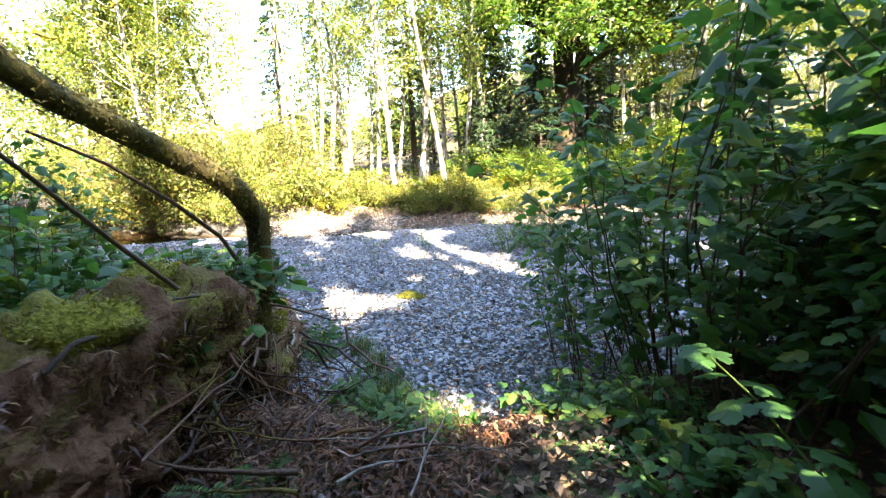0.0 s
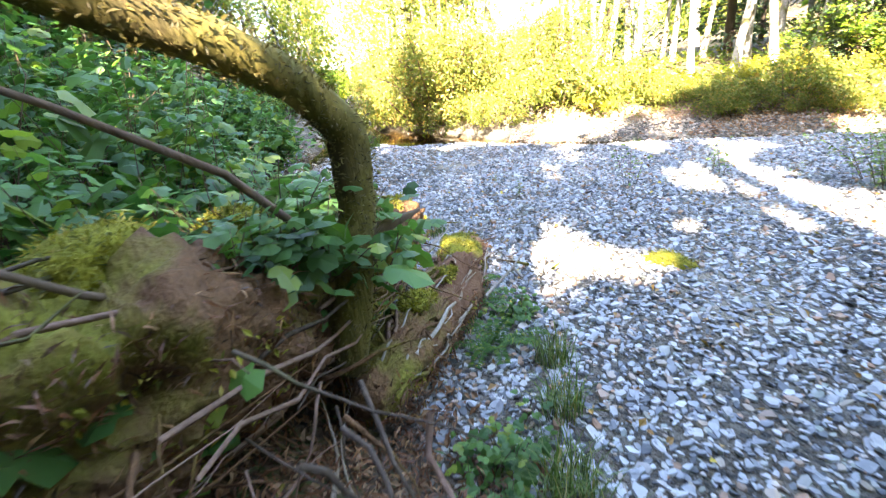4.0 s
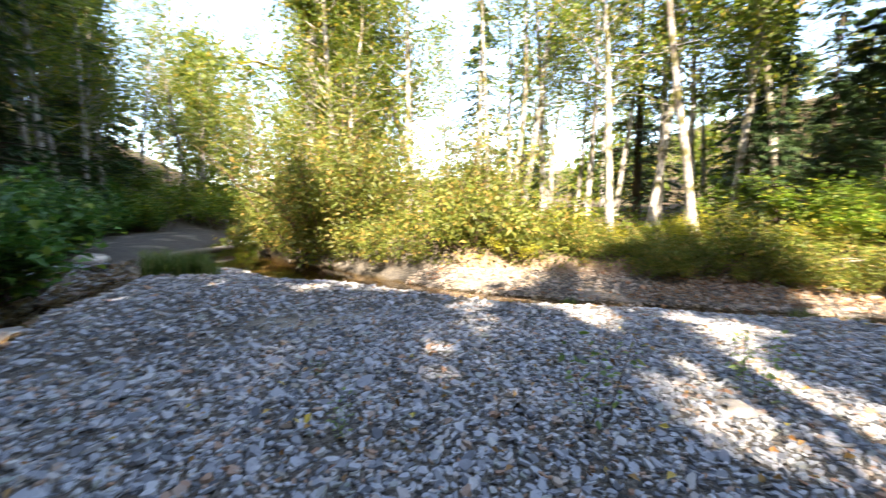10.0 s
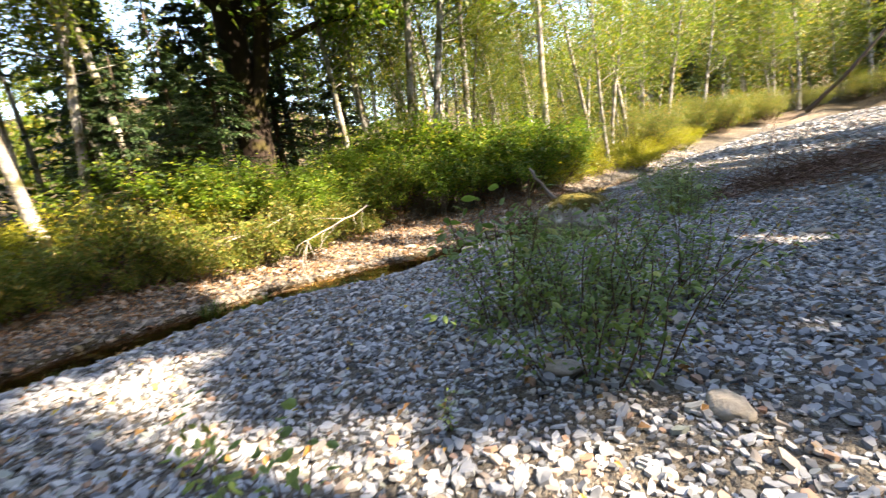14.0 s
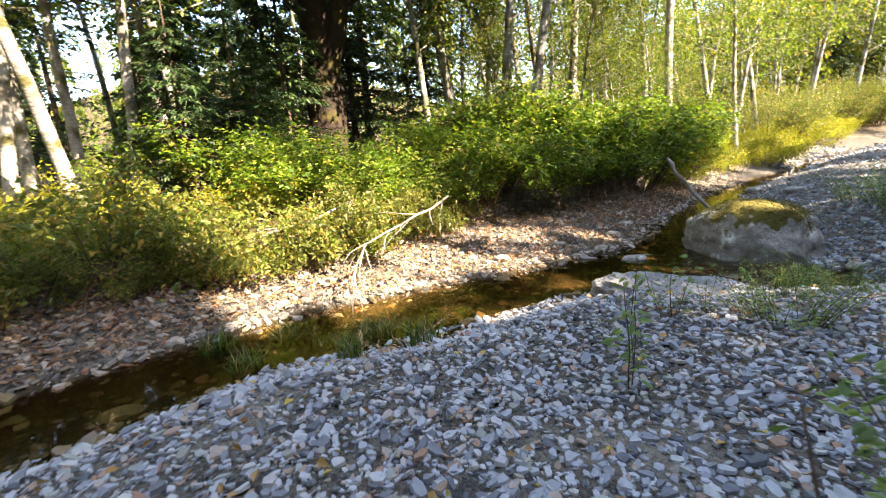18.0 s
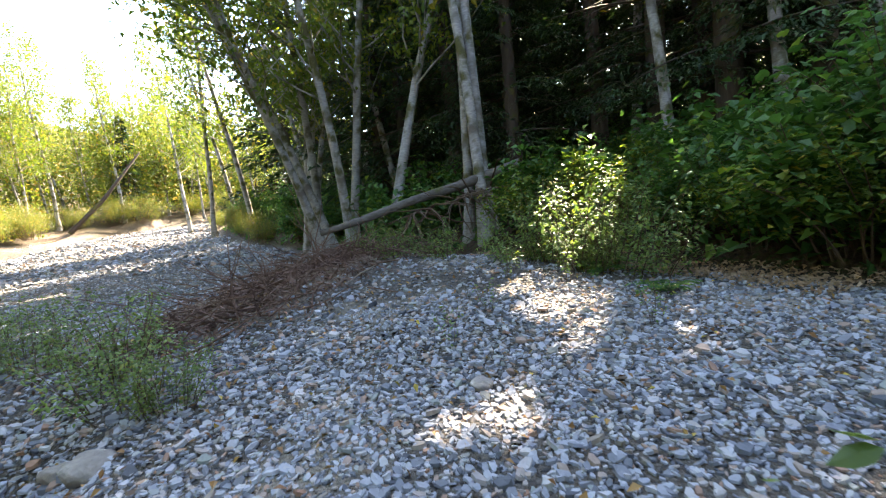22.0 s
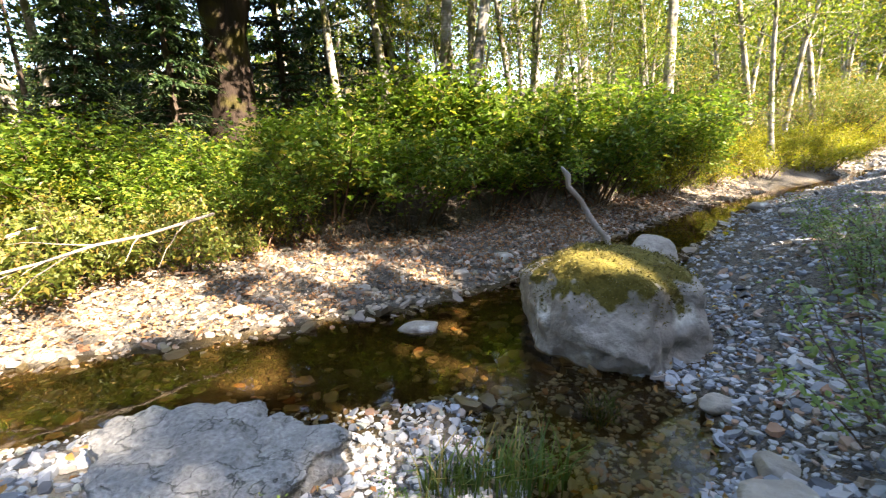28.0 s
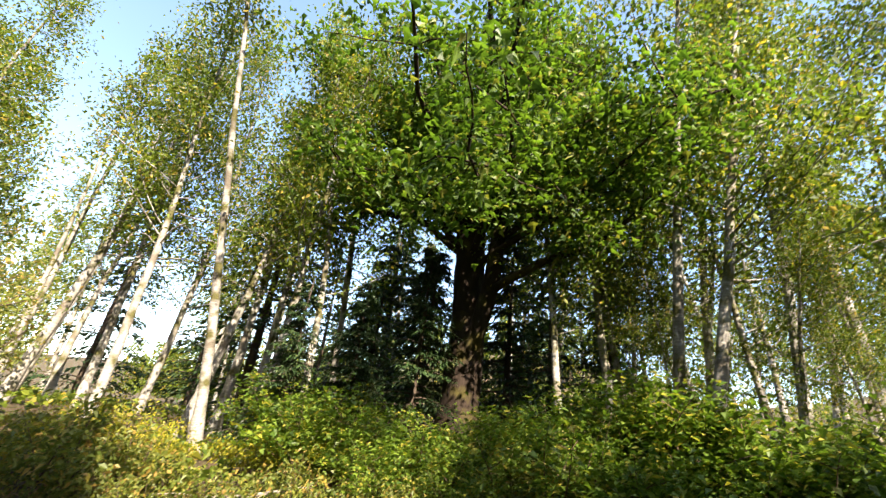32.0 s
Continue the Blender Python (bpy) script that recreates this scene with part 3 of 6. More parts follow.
def make_grass(name, r, h, n, seed, label, lean=0.6, width=0.012, leaf=None):
    rng = np.random.default_rng(seed)
    root = thing(name, Matrix.Identity(4), label, "grass")
    a, q = rng.uniform(0, 6.283, n), r * np.sqrt(rng.uniform(0, 1, n))
    V, F = grass_blades(np.stack([q * np.cos(a), q * np.sin(a), np.full(n, -0.03)], 1), rng, h, lean, width)
    tagged(part("tuft", mesh_np("tuft", V, F, leaf or L_GRASS), root), kind="stuff")
    return root


# cut through the crowns to place sun patches: foot of gap, half width
SUN_GAPS = [(-1.7, 0.2, 1.1, 0.2), (0.6, 0.75, 1.55, 0.45), (1.5, 2.2, 2.2, 1.1), (1.8, 1.2, 1.7, 1.1), (1.1, 1.2, 1.3, 0.9), (2.0, 0.6, 2.0, 0.9), (1.9, 3.0, 2.4, 0.6), (1.0, 3.4, 2.0, 0.5), (0.8, 1.7, 1.2, 0.4), (0.9, 2.6, 1.3, 0.5), (0.2, 2.4, 0.7, 0.35), (-0.9, 2.3, 0.5, 0.35), (0.7, 3.6, 1.0, 0.5), (-3.4, 7.9, 0.1, 0.5), (-4.4, 8.7, 0.1, 0.5), (-2.6, 7.2, 0.1, 0.5),
            (-4.2, 4.7, 0.1, 0.5), (-3.6, 4.6, 0.1, 0.5), (-3.2, 4.9, 0.1, 0.35), (-3.5, 6.0, 0.1, 0.3), (-1.9, 7.2, 0.1, 0.35), (-4.9, 9.5, 0.1, 0.3), (-4.3, 8.4, 0.1, 0.6), (-4.0, 8.9, 0.1, 0.4), (-4.7, 7.9, 0.1, 0.4), (-3.1, 7.8, 0.1, 0.45), (-2.3, 7.4, 0.1, 0.5), (-2.4, 8.2, 0.1, 0.3), (-1.0, 8.6, 0.1, 0.25), (0.1, 8.8, 0.1, 0.25), (-5.4, 10.8, 0.0, 0.5), (-7.0, 10.3, 0.0, 0.6),
            (1.6, 10.0, 0.2, 0.35), (5.4, 7.2, 0.5, 0.4), (4.2, 6.6, 0.5, 0.5), (5.6, 6.0, 3.0, 0.8), (6.6, 6.2, 3.0, 0.8), (4.6, 6.4, 2.4, 0.7), (7.4, 5.6, 3.2, 0.8), (5.0, 7.2, 1.8, 0.5), (-3.0, 16.7, 0.0, 1.3), (-4.8, 16.0, 0.0, 0.9), (-0.6, 17.8, 0.0, 0.9), (1.2, 17.6, -0.3, 0.4), (2.5, 15.2, 0.5, 0.45), (2.9, 14.9, 0.4, 0.25),
            (0.9, 13.8, 0.0, 0.3), (1.5, 15.2, -0.4, 0.35), (9, 17.5, 0.3, 0.5), (11, 19, 0.3, 0.6), (13, 21, 0.3, 0.6), (8, 16, 0.3, 0.35), (15, 20, 0.3, 0.6), (17, 23, 0.3, 0.7), (-10.6, 15.2, 0.9, 1.2), (-12.4, 15, 1.1, 1.2), (-14.5, 14.5, 1.2, 1.3), (-2.6, 18.6, 0.9, 0.7), (6.5, 17.2, 0.0, 0.5), (20, 25, 0.4, 0.8), (-4.7, 1.9, 2.0, 0.45), (-6.2, 1.4, 2.3, 0.5), (-8.6, 1.1, 2.7, 0.6), (-2.1, 0.5, 1.6, 0.14), (-2.6, 1.4, 1.6, 0.12), (0.4, 0.8, 1.6, 0.2), (-1.1, 0.9, 0.7, 0.25), (-2.6, 1.5, 2.3, 0.3), (-2.4, 0.8, 2.45, 0.3), (1.1, 2.2, 1.9, 0.5), (0.7, 3.4, 1.9, 0.5), (1.5, 21.2, 2.6, 0.8), (4.0, 22.2, 2.8, 0.8), (6.5, 23.6, 2.6, 0.7), (5.6, 6.8, 1.4, 0.9), (-3.8, 2.4, 1.2, 0.25), (-4.4, 3.6, 0.3, 0.2), (0.2, 2.9, 0.5, 0.3), (-0.9, 2.0, 0.5, 0.25),
            (2.5, 21.5, 2.2, 0.9), (5.0, 22.5, 2.2, 0.8), (-0.5, 20.2, 1.6, 0.6), (-2.6, 19.0, 1.4, 0.9), (-0.9, 1.6, 0.7, 0.25)]
_az, _rise = radians(SUN_AZ), math.tan(radians(SUN_EL))


def in_gap(P):
    """Which of the points lie in one of the gaps towards the sun; the gaps have ragged edges."""
    hit = np.zeros(len(P), bool)
    for k, (px, py, pz, r) in enumerate(SUN_GAPS):
        dx, dy, dz = P[:, 0] - px, P[:, 1] - py, P[:, 2] - pz
        d = dx * math.sin(_az) + dy * math.cos(_az)
        side = dx * math.cos(_az) - dy * math.sin(_az)
        up = (dz - d * _rise) * math.cos(radians(SUN_EL))
        a = np.arctan2(up, side)
        hit |= (d > 0.8) & (np.hypot(side, up) < r * (1.1 + 0.35 * np.sin(a * 3 + k) + 0.25 * np.sin(a * 7 + 2 * k)))
    return hit


def put_clear(proto, x, y, s, group, tilt=(0, 0), label=""):
    """Set a tree down with leaves cut from its crown, so sun reaches chosen spots."""
    ob = put(proto, x, y, s, prng.uniform(0, 360), 0.1, tilt, label, group)
    for c in ob.children:
        if c.name.startswith("crown"):
            V = np.empty(len(c.data.vertices) * 3, np.float32)
            c.data.vertices.foreach_get("co", V)
            V = V.reshape(-1, 4, 3)
            M = np.array(ob.matrix_world)
            keep = ~in_gap(V[:, 0] @ M[:3, :3].T + M[:3, 3])
            if not keep.all():
                V = V[keep].reshape(-1, 3)
                c.data = mesh_np("crown", V, np.arange(len(V)).reshape(-1, 4), c.data.materials[0])
    return ob


prng = random.Random(7)
ALDERS = [make_tree("alder_tree", 17 + k, 0.15 + 0.015 * k, 20 + k, ALDER_BARK, L_ALDER, 0.30, 40, 3.6, 0.14 if k < 2 else 0.21, 6600 if k < 2 else 2700, "tall slender alder with pale blotched bark and a thin crown", 0.6, ((k - 1.5) * 0.05, 0.03), 0.035) for k in range(4)]
CONIFERS = [make_conifer("conifer_tree", 22 + 3 * k, 0.34, 40 + k, 95, 44, "tall dark conifer with drooping needled boughs", 0.06) for k in range(2)]
NEAR_CONIFER = make_conifer("conifer_tree", 23, 0.36, 47, 105, 260, "tall dark conifer with drooping needled boughs", 0.10, 0.20, (0.19, 0.30))
HIGH_ALDER = [make_tree("alder_tree", 21 + k, 0.17, 26 + k, ALDER_BARK, L_ALDER, 0.66, 26, 2.3, 0.19, 1900, "tall slender alder with pale mottled bark and a high crown", 0.5, (0.02, 0.03), 0.03) for k in range(2)]
YOUNG_FIR = make_conifer("young_fir_tree", 9, 0.16, 44, 90, 80, "dense young dark green fir", 0.03, 0.30, (0.24, 0.3))
WILLOW_BUSH = [make_bush("willow_bush", 3.0, 3.0, 60 + k, L_YELLOW, 17, 5600, 0.08, "dense yellow-green sunlit willow bush on the creek bank", 0.55) for k in range(2)]
LOW_BUSH = make_bush("bank_bush", 1.3, 2.0, 63, L_YELLOW, 13, 2000, 0.085, "low yellow-green bush overhanging the eroded bank", 0.55, -1.2)
VINE_BUSH = [make_bush("vine_maple_bush", 3.2, 3.6, 64 + k, L_VINE, 16, 3000, 0.15, "green vine maple bush with thin arching stems", 0.8, -0.6, "bush", 0.12, 0.42, 0.78) for k in range(2)]
DARK_BUSH = make_bush("understory_bush", 2.2, 2.6, 67, L_BERRY, 14, 2100, 0.17, "dark green leafy understory bush in forest shade", 0.85, -0.5, "bush", 0.13, 0.25, 0.75)
BERRY = [make_broad_plant("berry_bush", 1.25, 1.5, 70 + k, L_BERRY, 22, 16, 0.15, LOBED, "thimbleberry bush with broad lobed green leaves", "bush", 0.25) for k in range(2)]
GOLD_BUSH = [make_bush("golden_bush", 1.7, 2.6, 160 + k, L_GOLD, 16, 3000, 0.085, "rounded golden yellow-green bush in full sun", 0.5, -0.9) for k in range(2)]
LEAFY_MAPLE = [make_tree("maple_tree", 18 + 2 * k, 0.26, 170 + k, ALDER_BARK, L_ALDER, 0.22, 46, 5.2, 0.27, 5200, "leafy maple with a broad pale green crown over the creek", 0.75, (0.03, 0.02), 0.05, 0.55) for k in range(2)]
PROTOS = [*GOLD_BUSH, *LEAFY_MAPLE, *ALDERS, *HIGH_ALDER, *CONIFERS, NEAR_CONIFER, YOUNG_FIR, *WILLOW_BUSH, LOW_BUSH, *VINE_BUSH, DARK_BUSH, *BERRY]

# far bank alders, where their feet stand
for x, y, s, tx, ty in ((-17, 22.5, 1.0, 0, -4), (-11.6, 22.3, 1.0, 0, 5), (-11.9, 19.7, 0.95, 0, 3), (-10.8, 24.0, 1.05, 0, 4), (1.4, 27.5, 0.95, 0, -4), (3.5, 27.2, 0.9, 0, -5), (-16.2, 19.8, 1.0, 0, 5), (-15.2, 23.4, 1.0, 0, 6), (-12, 23.9, 1.1, 0, -3), (-9, 26, 1.0, 2, 2),
                        (17.5, 30.2, 0.9, 0, 4), (-0.6, 24.2, 0.8, 0, -6), (52.5, 41, 0.9, 0, -7), (10.2, 26.6, 1.35, 0, 9)):
    put(ALDERS[prng.randrange(2)], x, y, s, prng.uniform(0, 40), 0.1, (tx, ty), group="alders on the far bank")
for k in range(84):
    x = -40 + 108 * (k + prng.random()) / 84
    y = float(FAR_BANK(x)) + 3.5 + (24 if x < 20 else 10) * prng.random() ** 1.3
    if abs(x + 4) < 2.5 and y < 28:
        continue
    put(HIGH_ALDER[k % 2] if -22 < x < 8 and k % 3 else ALDERS[prng.randrange(2) + (0 if abs(x + 3) < 16 and y < 34 else 2)], x, y, prng.uniform(0.7, 1.1), prng.uniform(0, 360), 0.1, (prng.uniform(-5, 5), prng.uniform(-6, 6)), group="alders on the far bank")
# near bank, downstream
for x, y, s in ((12.8, 9.5, 0.95), (15.8, 11.3, 0.9), (16.8, 10.3, 1.0), (19, 11.5, 1.0), (22, 12.5, 1), (26.6, 11.8, 1), (30, 16, 1.0), (36, 20, 1.0), (24, 9.5, 1), (33, 14, 1.0), (44, 24, 1.0), (18, 8, 1.0), (40, 19, 1.0), (14.9, 10.4, 0.95), (16.2, 11.6, 0.9), (17.4, 11.0, 1.0), (18.2, 12.0, 0.9), (20.2, 12.4, 0.95)):
    put_clear(ALDERS[2 + prng.randrange(2)], x, y, s, "alders on the near bank", (prng.uniform(-15, -4), prng.uniform(-7, 2)))
for k, (x, y, s) in enumerate(((10.7, 6.7, 1.1), (10.2, 7.1, 1.0), (10.95, 7.35, 0.9))):
    put_clear(HIGH_ALDER[k % 2], x, y, s, "alders on the near bank", (0, -2))
for x, y in ((-31, 3), (-31.2, 3.6), (-31.6, 4.3), (-36, 5), (-27, -2.5), (-22, -2.5), (-40, 6), (-25, -1.2), (-19, -3), (-14, -2.5)):
    put(prng.choice(ALDERS), x, y, prng.uniform(0.85, 1.1), prng.uniform(0, 360), 0.1, group="alders on the near bank")
# the dark forest behind the near bank
for k in range(40):
    x = -50 + 92 * (k + prng.random()) / 40
    y = float(NEAR_BANK(x)) - prng.uniform(4.5, 15)
    if abs(x) < 3.5 and y > -4.5:
        y = -5 - 4 * prng.random()
    if 3 < x < 16 and y > -8:
        y = -8 - 4 * prng.random()
    put_clear(NEAR_CONIFER if -12 < x < 4 else prng.choice(CONIFERS), x, y, prng.uniform(0.75, 1.1), "conifers on the near slope")
for k in range(16):
    x = prng.uniform(-40, 40)
    put(prng.choice(CONIFERS), x, float(FAR_BANK(x)) + prng.uniform(14, 40), prng.uniform(0.5, 0.8), prng.uniform(0, 360), 0.1, group="conifers on the far bank")
for x, y, s in ((-7.2, 21.2, 0.55), (-6.2, 22.6, 0.62), (-8.4, 22.4, 0.5), (-5.6, 21.6, 0.5), (-5.2, 24.6, 0.85), (-5.9, 27, 0.95), (-9.5, 29, 1.1), (-3, 28, 1.1), (0.5, 31, 1.1), (46, 43, 1.0), (43, 44, 1.0)):
    put(YOUNG_FIR, x, y, s, prng.uniform(0, 360), 0.1, group="young firs on the far bank")
def bare(x):
    """How far the bushes keep back from the edge, where the bank is bare clay."""
    return 1.3 if -14.0 < x < -8.6 else 0.0


# bushes on the far bank
for k in range(88):
    x = -48 + 33.5 * prng.random() if k < 44 else 13 + 55 * prng.random()
    y = float(FAR_BANK(x)) + (0.2 if x < -13 else 0.6) + prng.random() ** 1.5 * 6
    put(prng.choice(WILLOW_BUSH), x, y, prng.uniform(0.8, 1.3) * (1.1 if x > 0 else 1.05 if x < -19 else 1.6), prng.uniform(0, 360), group="willow bushes on the far bank")
for k in range(34):
    x = -13 + 27 * (k + prng.random()) / 34
    if -0.4 < x < 7.5:
        continue
    put(LOW_BUSH, x, float(FAR_BANK(x)) + bare(x) + prng.uniform(-0.1, 0.9), prng.uniform(0.4, 1.25), prng.uniform(0, 360), group="low bushes along the bank edge")
for x, y, s in ((4.5, 24.5, 0.5), (7.0, 26, 0.55), (2.2, 25.5, 0.45), (8.5, 28, 0.6), (11, 29, 0.6), (3.2, 27, 0.55), (6.0, 23.8, 0.4), (9.5, 26.5, 0.5), (5.5, 28, 0.9), (1.2, 27.5, 0.7)):
    put(ALDERS[prng.randrange(2)], x, y, s, prng.uniform(0, 360), 0.1, (prng.uniform(-5, 5), prng.uniform(-6, 6)), label="young leafy alder under the big maple", group="young alders under the big tree")
for k in range(46):
    x = -5 + 19 * (k + prng.random()) / 46
    put(prng.choice(VINE_BUSH), x, float(FAR_BANK(x)) + 0.5 + prng.random() * 4, prng.uniform(0.4, 0.65) if x < -0.5 else prng.uniform(0.55, 1.05), prng.uniform(0, 360), group="vine maple bushes under the big tree")
for k in range(8):
    x = -1.0 + 12 * (k + prng.random()) / 8
    put(prng.choice(VINE_BUSH), x, float(FAR_BANK(x)) + prng.uniform(0.2, 0.8), prng.uniform(0.6, 0.9), prng.uniform(0, 360), group="vine maple bushes overhanging the creek")
for x, y, s in ((-6.6, 21.3, 0.8), (-5.6, 22.2, 0.75), (-7.8, 22.4, 0.8), (-2.9, 22.6, 0.7), (-1.5, 22.2, 0.7)):
    put(prng.choice(VINE_BUSH), x, y, s, prng.uniform(0, 360), label="leafy vine maple bush close to the big maple trunk", group="vine maple bushes under the big tree")
for k in range(18):
    x = -10.5 + 9 * (k + prng.random()) / 18
    put(LOW_BUSH, x, float(FAR_BANK(x)) + bare(x) + prng.uniform(-0.2, 0.4), prng.uniform(0.5, 1.0), prng.uniform(0, 360), group="low bushes along the bank edge")
for x, y, s in ((-18, -2.5, 0.9), (-24, -0.5, 0.9), (-28, 1.0, 0.85), (-33, 1.5, 0.8), (-38, 3.5, 0.8), (-30, -4, 0.9), (-44, 5, 0.8), (-36, -1, 0.9), (-21, -5, 1.0), (-14, -4, 1.0)):
    put(prng.choice(CONIFERS), x, y, s, prng.uniform(0, 360), 0.1, group="conifers on the near slope")
for k in range(32):
    x = 8.5 + 25 * ((k + prng.random()) / 32) ** 1.3
    put(prng.choice(GOLD_BUSH), x, float(FAR_BANK(x)) + prng.uniform(-0.3, 1.8), prng.uniform(0.7, 1.2), prng.uniform(0, 360), group="golden bushes along the far bank")
for k in range(9):
    x = -13 + 8.5 * (k + prng.random()) / 9
    put(prng.choice(GOLD_BUSH), x, float(FAR_BANK(x)) + prng.uniform(0.5, 4.0), prng.uniform(0.45, 0.75), prng.uniform(0, 360), group="golden bushes along the far bank")
for x, y, s in ((-43, 6.5, 0.9), (-46, 13.5, 0.8), (-54, 15, 0.9), (-32, 20, 0.95), (-24, 20, 0.85)):
    put(prng.choice(LEAFY_MAPLE), x, y, s, prng.uniform(0, 360), 0.1, group="leafy maples closing the creek upstream")
for k in range(16):
    x = -25 + 14 * (k + prng.random()) / 16
    put(LOW_BUSH, x, float(FAR_BANK(x)) + bare(x) + prng.uniform(-0.2, 0.5), prng.uniform(1.1, 1.8), prng.uniform(0, 360), group="low bushes along the bank edge")
for x, y, s in ((2.6, 24.2, 1.15), (5.0, 25.8, 1.2), (7.6, 27.0, 1.2), (0.8, 26.2, 1.1), (10.0, 27.6, 1.1), (3.6, 28.5, 1.2)):
    put(ALDERS[prng.randrange(2)], x, y, s, prng.uniform(0, 360), 0.1, (prng.uniform(-3, 3), prng.uniform(-2, 8)), group="alders on the far bank")
# the upstream end of the view
for k in range(22):
    x = -14 - 28 * (k + prng.random()) / 22
    put(DARK_BUSH, x, float(NEAR_BANK(x)) + prng.uniform(-1.6, 0.1), prng.uniform(0.8, 1.5), prng.uniform(0, 360), group="understory bushes on the near bank")
for x, y, s in ((-42, 14, 1.4), (-45, 11, 1.6), (-47, 16, 1.5), (-50, 13, 1.8), (-40, 19, 1.4), (-54, 17, 1.8), (-48, 8, 1.5), (-38, 8.5, 1.2)):
    put(prng.choice(VINE_BUSH), x, y, s, prng.uniform(0, 360), group="bushes closing the creek upstream")
for k in range(12):
    x = 18 + 36 * (k + prng.random()) / 12
    put(prng.choice(WILLOW_BUSH), x, float(NEAR_BANK(x)) - prng.uniform(0.2, 1.5), prng.uniform(0.5, 0.9), prng.uniform(0, 360), group="willow bushes on the near bank")
for k in range(22):
    put(ALDERS[2 + k % 2], prng.uniform(56, 84), prng.uniform(14, 52), prng.uniform(0.7, 1.0), prng.uniform(0, 360), 0.1, group="alders closing the valley downstream")
for k in range(8):
    put(prng.choice(CONIFERS), prng.uniform(58, 90), prng.uniform(10, 50), prng.uniform(0.5, 0.8), prng.uniform(0, 360), 0.1, group="conifers closing the valley downstream")
for x, y in ((-46, 12), (-52, 16), (-58, 18), (-50, 9), (-60, 22), (-44, 17), (-38, 5), (-64, 20), (-36, 18.5), (-41, 21), (-55, 12), (-57, 24), (-33, 16), (-35, 20), (-27, 16), (-24, 15), (-21, 17)):
    put(prng.choice(ALDERS), x, y, prng.uniform(0.8, 1.0), prng.uniform(0, 360), 0.1, group="alders closing the creek upstream")
# tall dark trees on the near slope, placed to shade maple, bar and bank
for x, y, s in ((17.5, 5.5, 1.2), (20.5, 8.5, 1.1), (-3.2, -5.6, 0.9), (0.9, -6.4, 0.9), (-6.9, -4.2, 0.9), (-10.0, -3.4, 0.95), (15.0, 4.0, 0.9), (13.0, 1.4, 0.9), (10.6, 1.0, 0.95), (11.5, -3.4, 0.95), (14.5, -2.0, 1.0), (9.2, -4.6, 0.9), (13.4, 4.6, 0.8), (7.8, -1.8, 0.9), (10.2, -1.4, 0.95), (12.4, -6.0, 1.0), (9.9, -0.2, 1.2), (8.6, 0.4, 1.05)):
    put_clear(NEAR_CONIFER, x, y, s, "conifers on the near slope")
# alders added for the broken shade they throw on the bar
for x, y, s in ((4.6, -4.0, 0.9), (7.4, -3.4, 1.0), (9.8, -1.0, 0.95), (12.2, 0.5, 1.0), (6.4, -1.6, 0.8), (8.8, 2.2, 0.9), (5.0, -0.6, 0.85), (7.0, 0.6, 0.9), (3.6, -3.0, 0.85)):
    put_clear(ALDERS[2 + prng.randrange(2)], x, y, s, "alders on the near bank")
for k in range(12):
    put_clear(prng.choice(CONIFERS), prng.uniform(18, 36), prng.uniform(-9, 5), prng.uniform(0.7, 1.0), "conifers on the near slope")
# leafy bank beside the downstream bar
for x, y, s in ((3.2, 4.2, 0.7), (6.0, 4.2, 0.7), (7.4, 4.8, 0.7), (8.8, 5.4, 0.7), (4.8, 3.6, 0.7), (3.8, 3.2, 0.7), (2.4, 3.9, 0.6)):
    put(DARK_BUSH if (x * 10) % 3 < 1 else prng.choice(VINE_BUSH), x, y, s, prng.uniform(0, 360), group="leafy bushes on the downstream bank")
# undergrowth on the near bank
for x, y, s in ((3.0, 1.0, 1.3), (3.3, 2.6, 1.3), (3.8, -0.9, 1.0), (3.6, 3.9, 1.1), (4.3, 2.0, 1.5)):
    put(DARK_BUSH, x, y, s, prng.uniform(0, 360), group="understory bushes on the near bank")
for k in range(84):
    x = -45 + 85 * (k + prng.random()) / 84
    y = float(NEAR_BANK(x)) - 0.9 - prng.random() * 6
    if -5.0 < x < 3.7 and y > -3.2 or -8 < x < -5 and y > 0.5:
        continue
    put(DARK_BUSH, x, y, prng.uniform(0.6, 1.2), prng.uniform(0, 360), group="understory bushes on the near bank")


# ---------------------------------------------------------------- ground cover and far woods, past counting
def scatter(n, x0, x1, ylow, yhigh, seed):
    rng = np.random.default_rng(seed)
    x = rng.uniform(x0, x1, n)
    lo, hi = ylow(x), yhigh(x)
    y = lo + (hi - lo) * rng.uniform(0, 1, n)
    return rng, x, y


def cover(name, n, x0, x1, lo, hi, size, mat, label, seed, keep=None, lift=0.12, shape=0.6, category="plants"):
    rng, x, y = scatter(n, x0, x1, lo, hi, seed)
    if keep is not None:
        k = keep(x, y, rng)
        x, y = x[k], y[k]
    z = land(x, y)[0] + rng.uniform(0, lift, len(x)) + 0.02
    V, F = leaves(np.stack([x, y, z], 1), size, rng, 0.65, shape)
    return tagged(new(name, mesh_np(name, V, F, mat)), label, category, kind="stuff")


cover("slope_groundcover", 44000, -48, 42, lambda x: NEAR_BANK(x) - 24, lambda x: NEAR_BANK(x) - 0.35, 0.27, L_BERRY, "dark green ferns and herbs covering the forest slope", 101,
      lambda x, y, r: ~((x > -4.4) & (x < 0.9) & (y > -1.5)), 0.35)
cover("bank_groundcover", 22000, -40, 50, lambda x: FAR_BANK(x) + 0.45, lambda x: FAR_BANK(x) + 16, 0.22, L_ALDER, "green herbs covering the far bank under the alders", 102, None, 0.4)
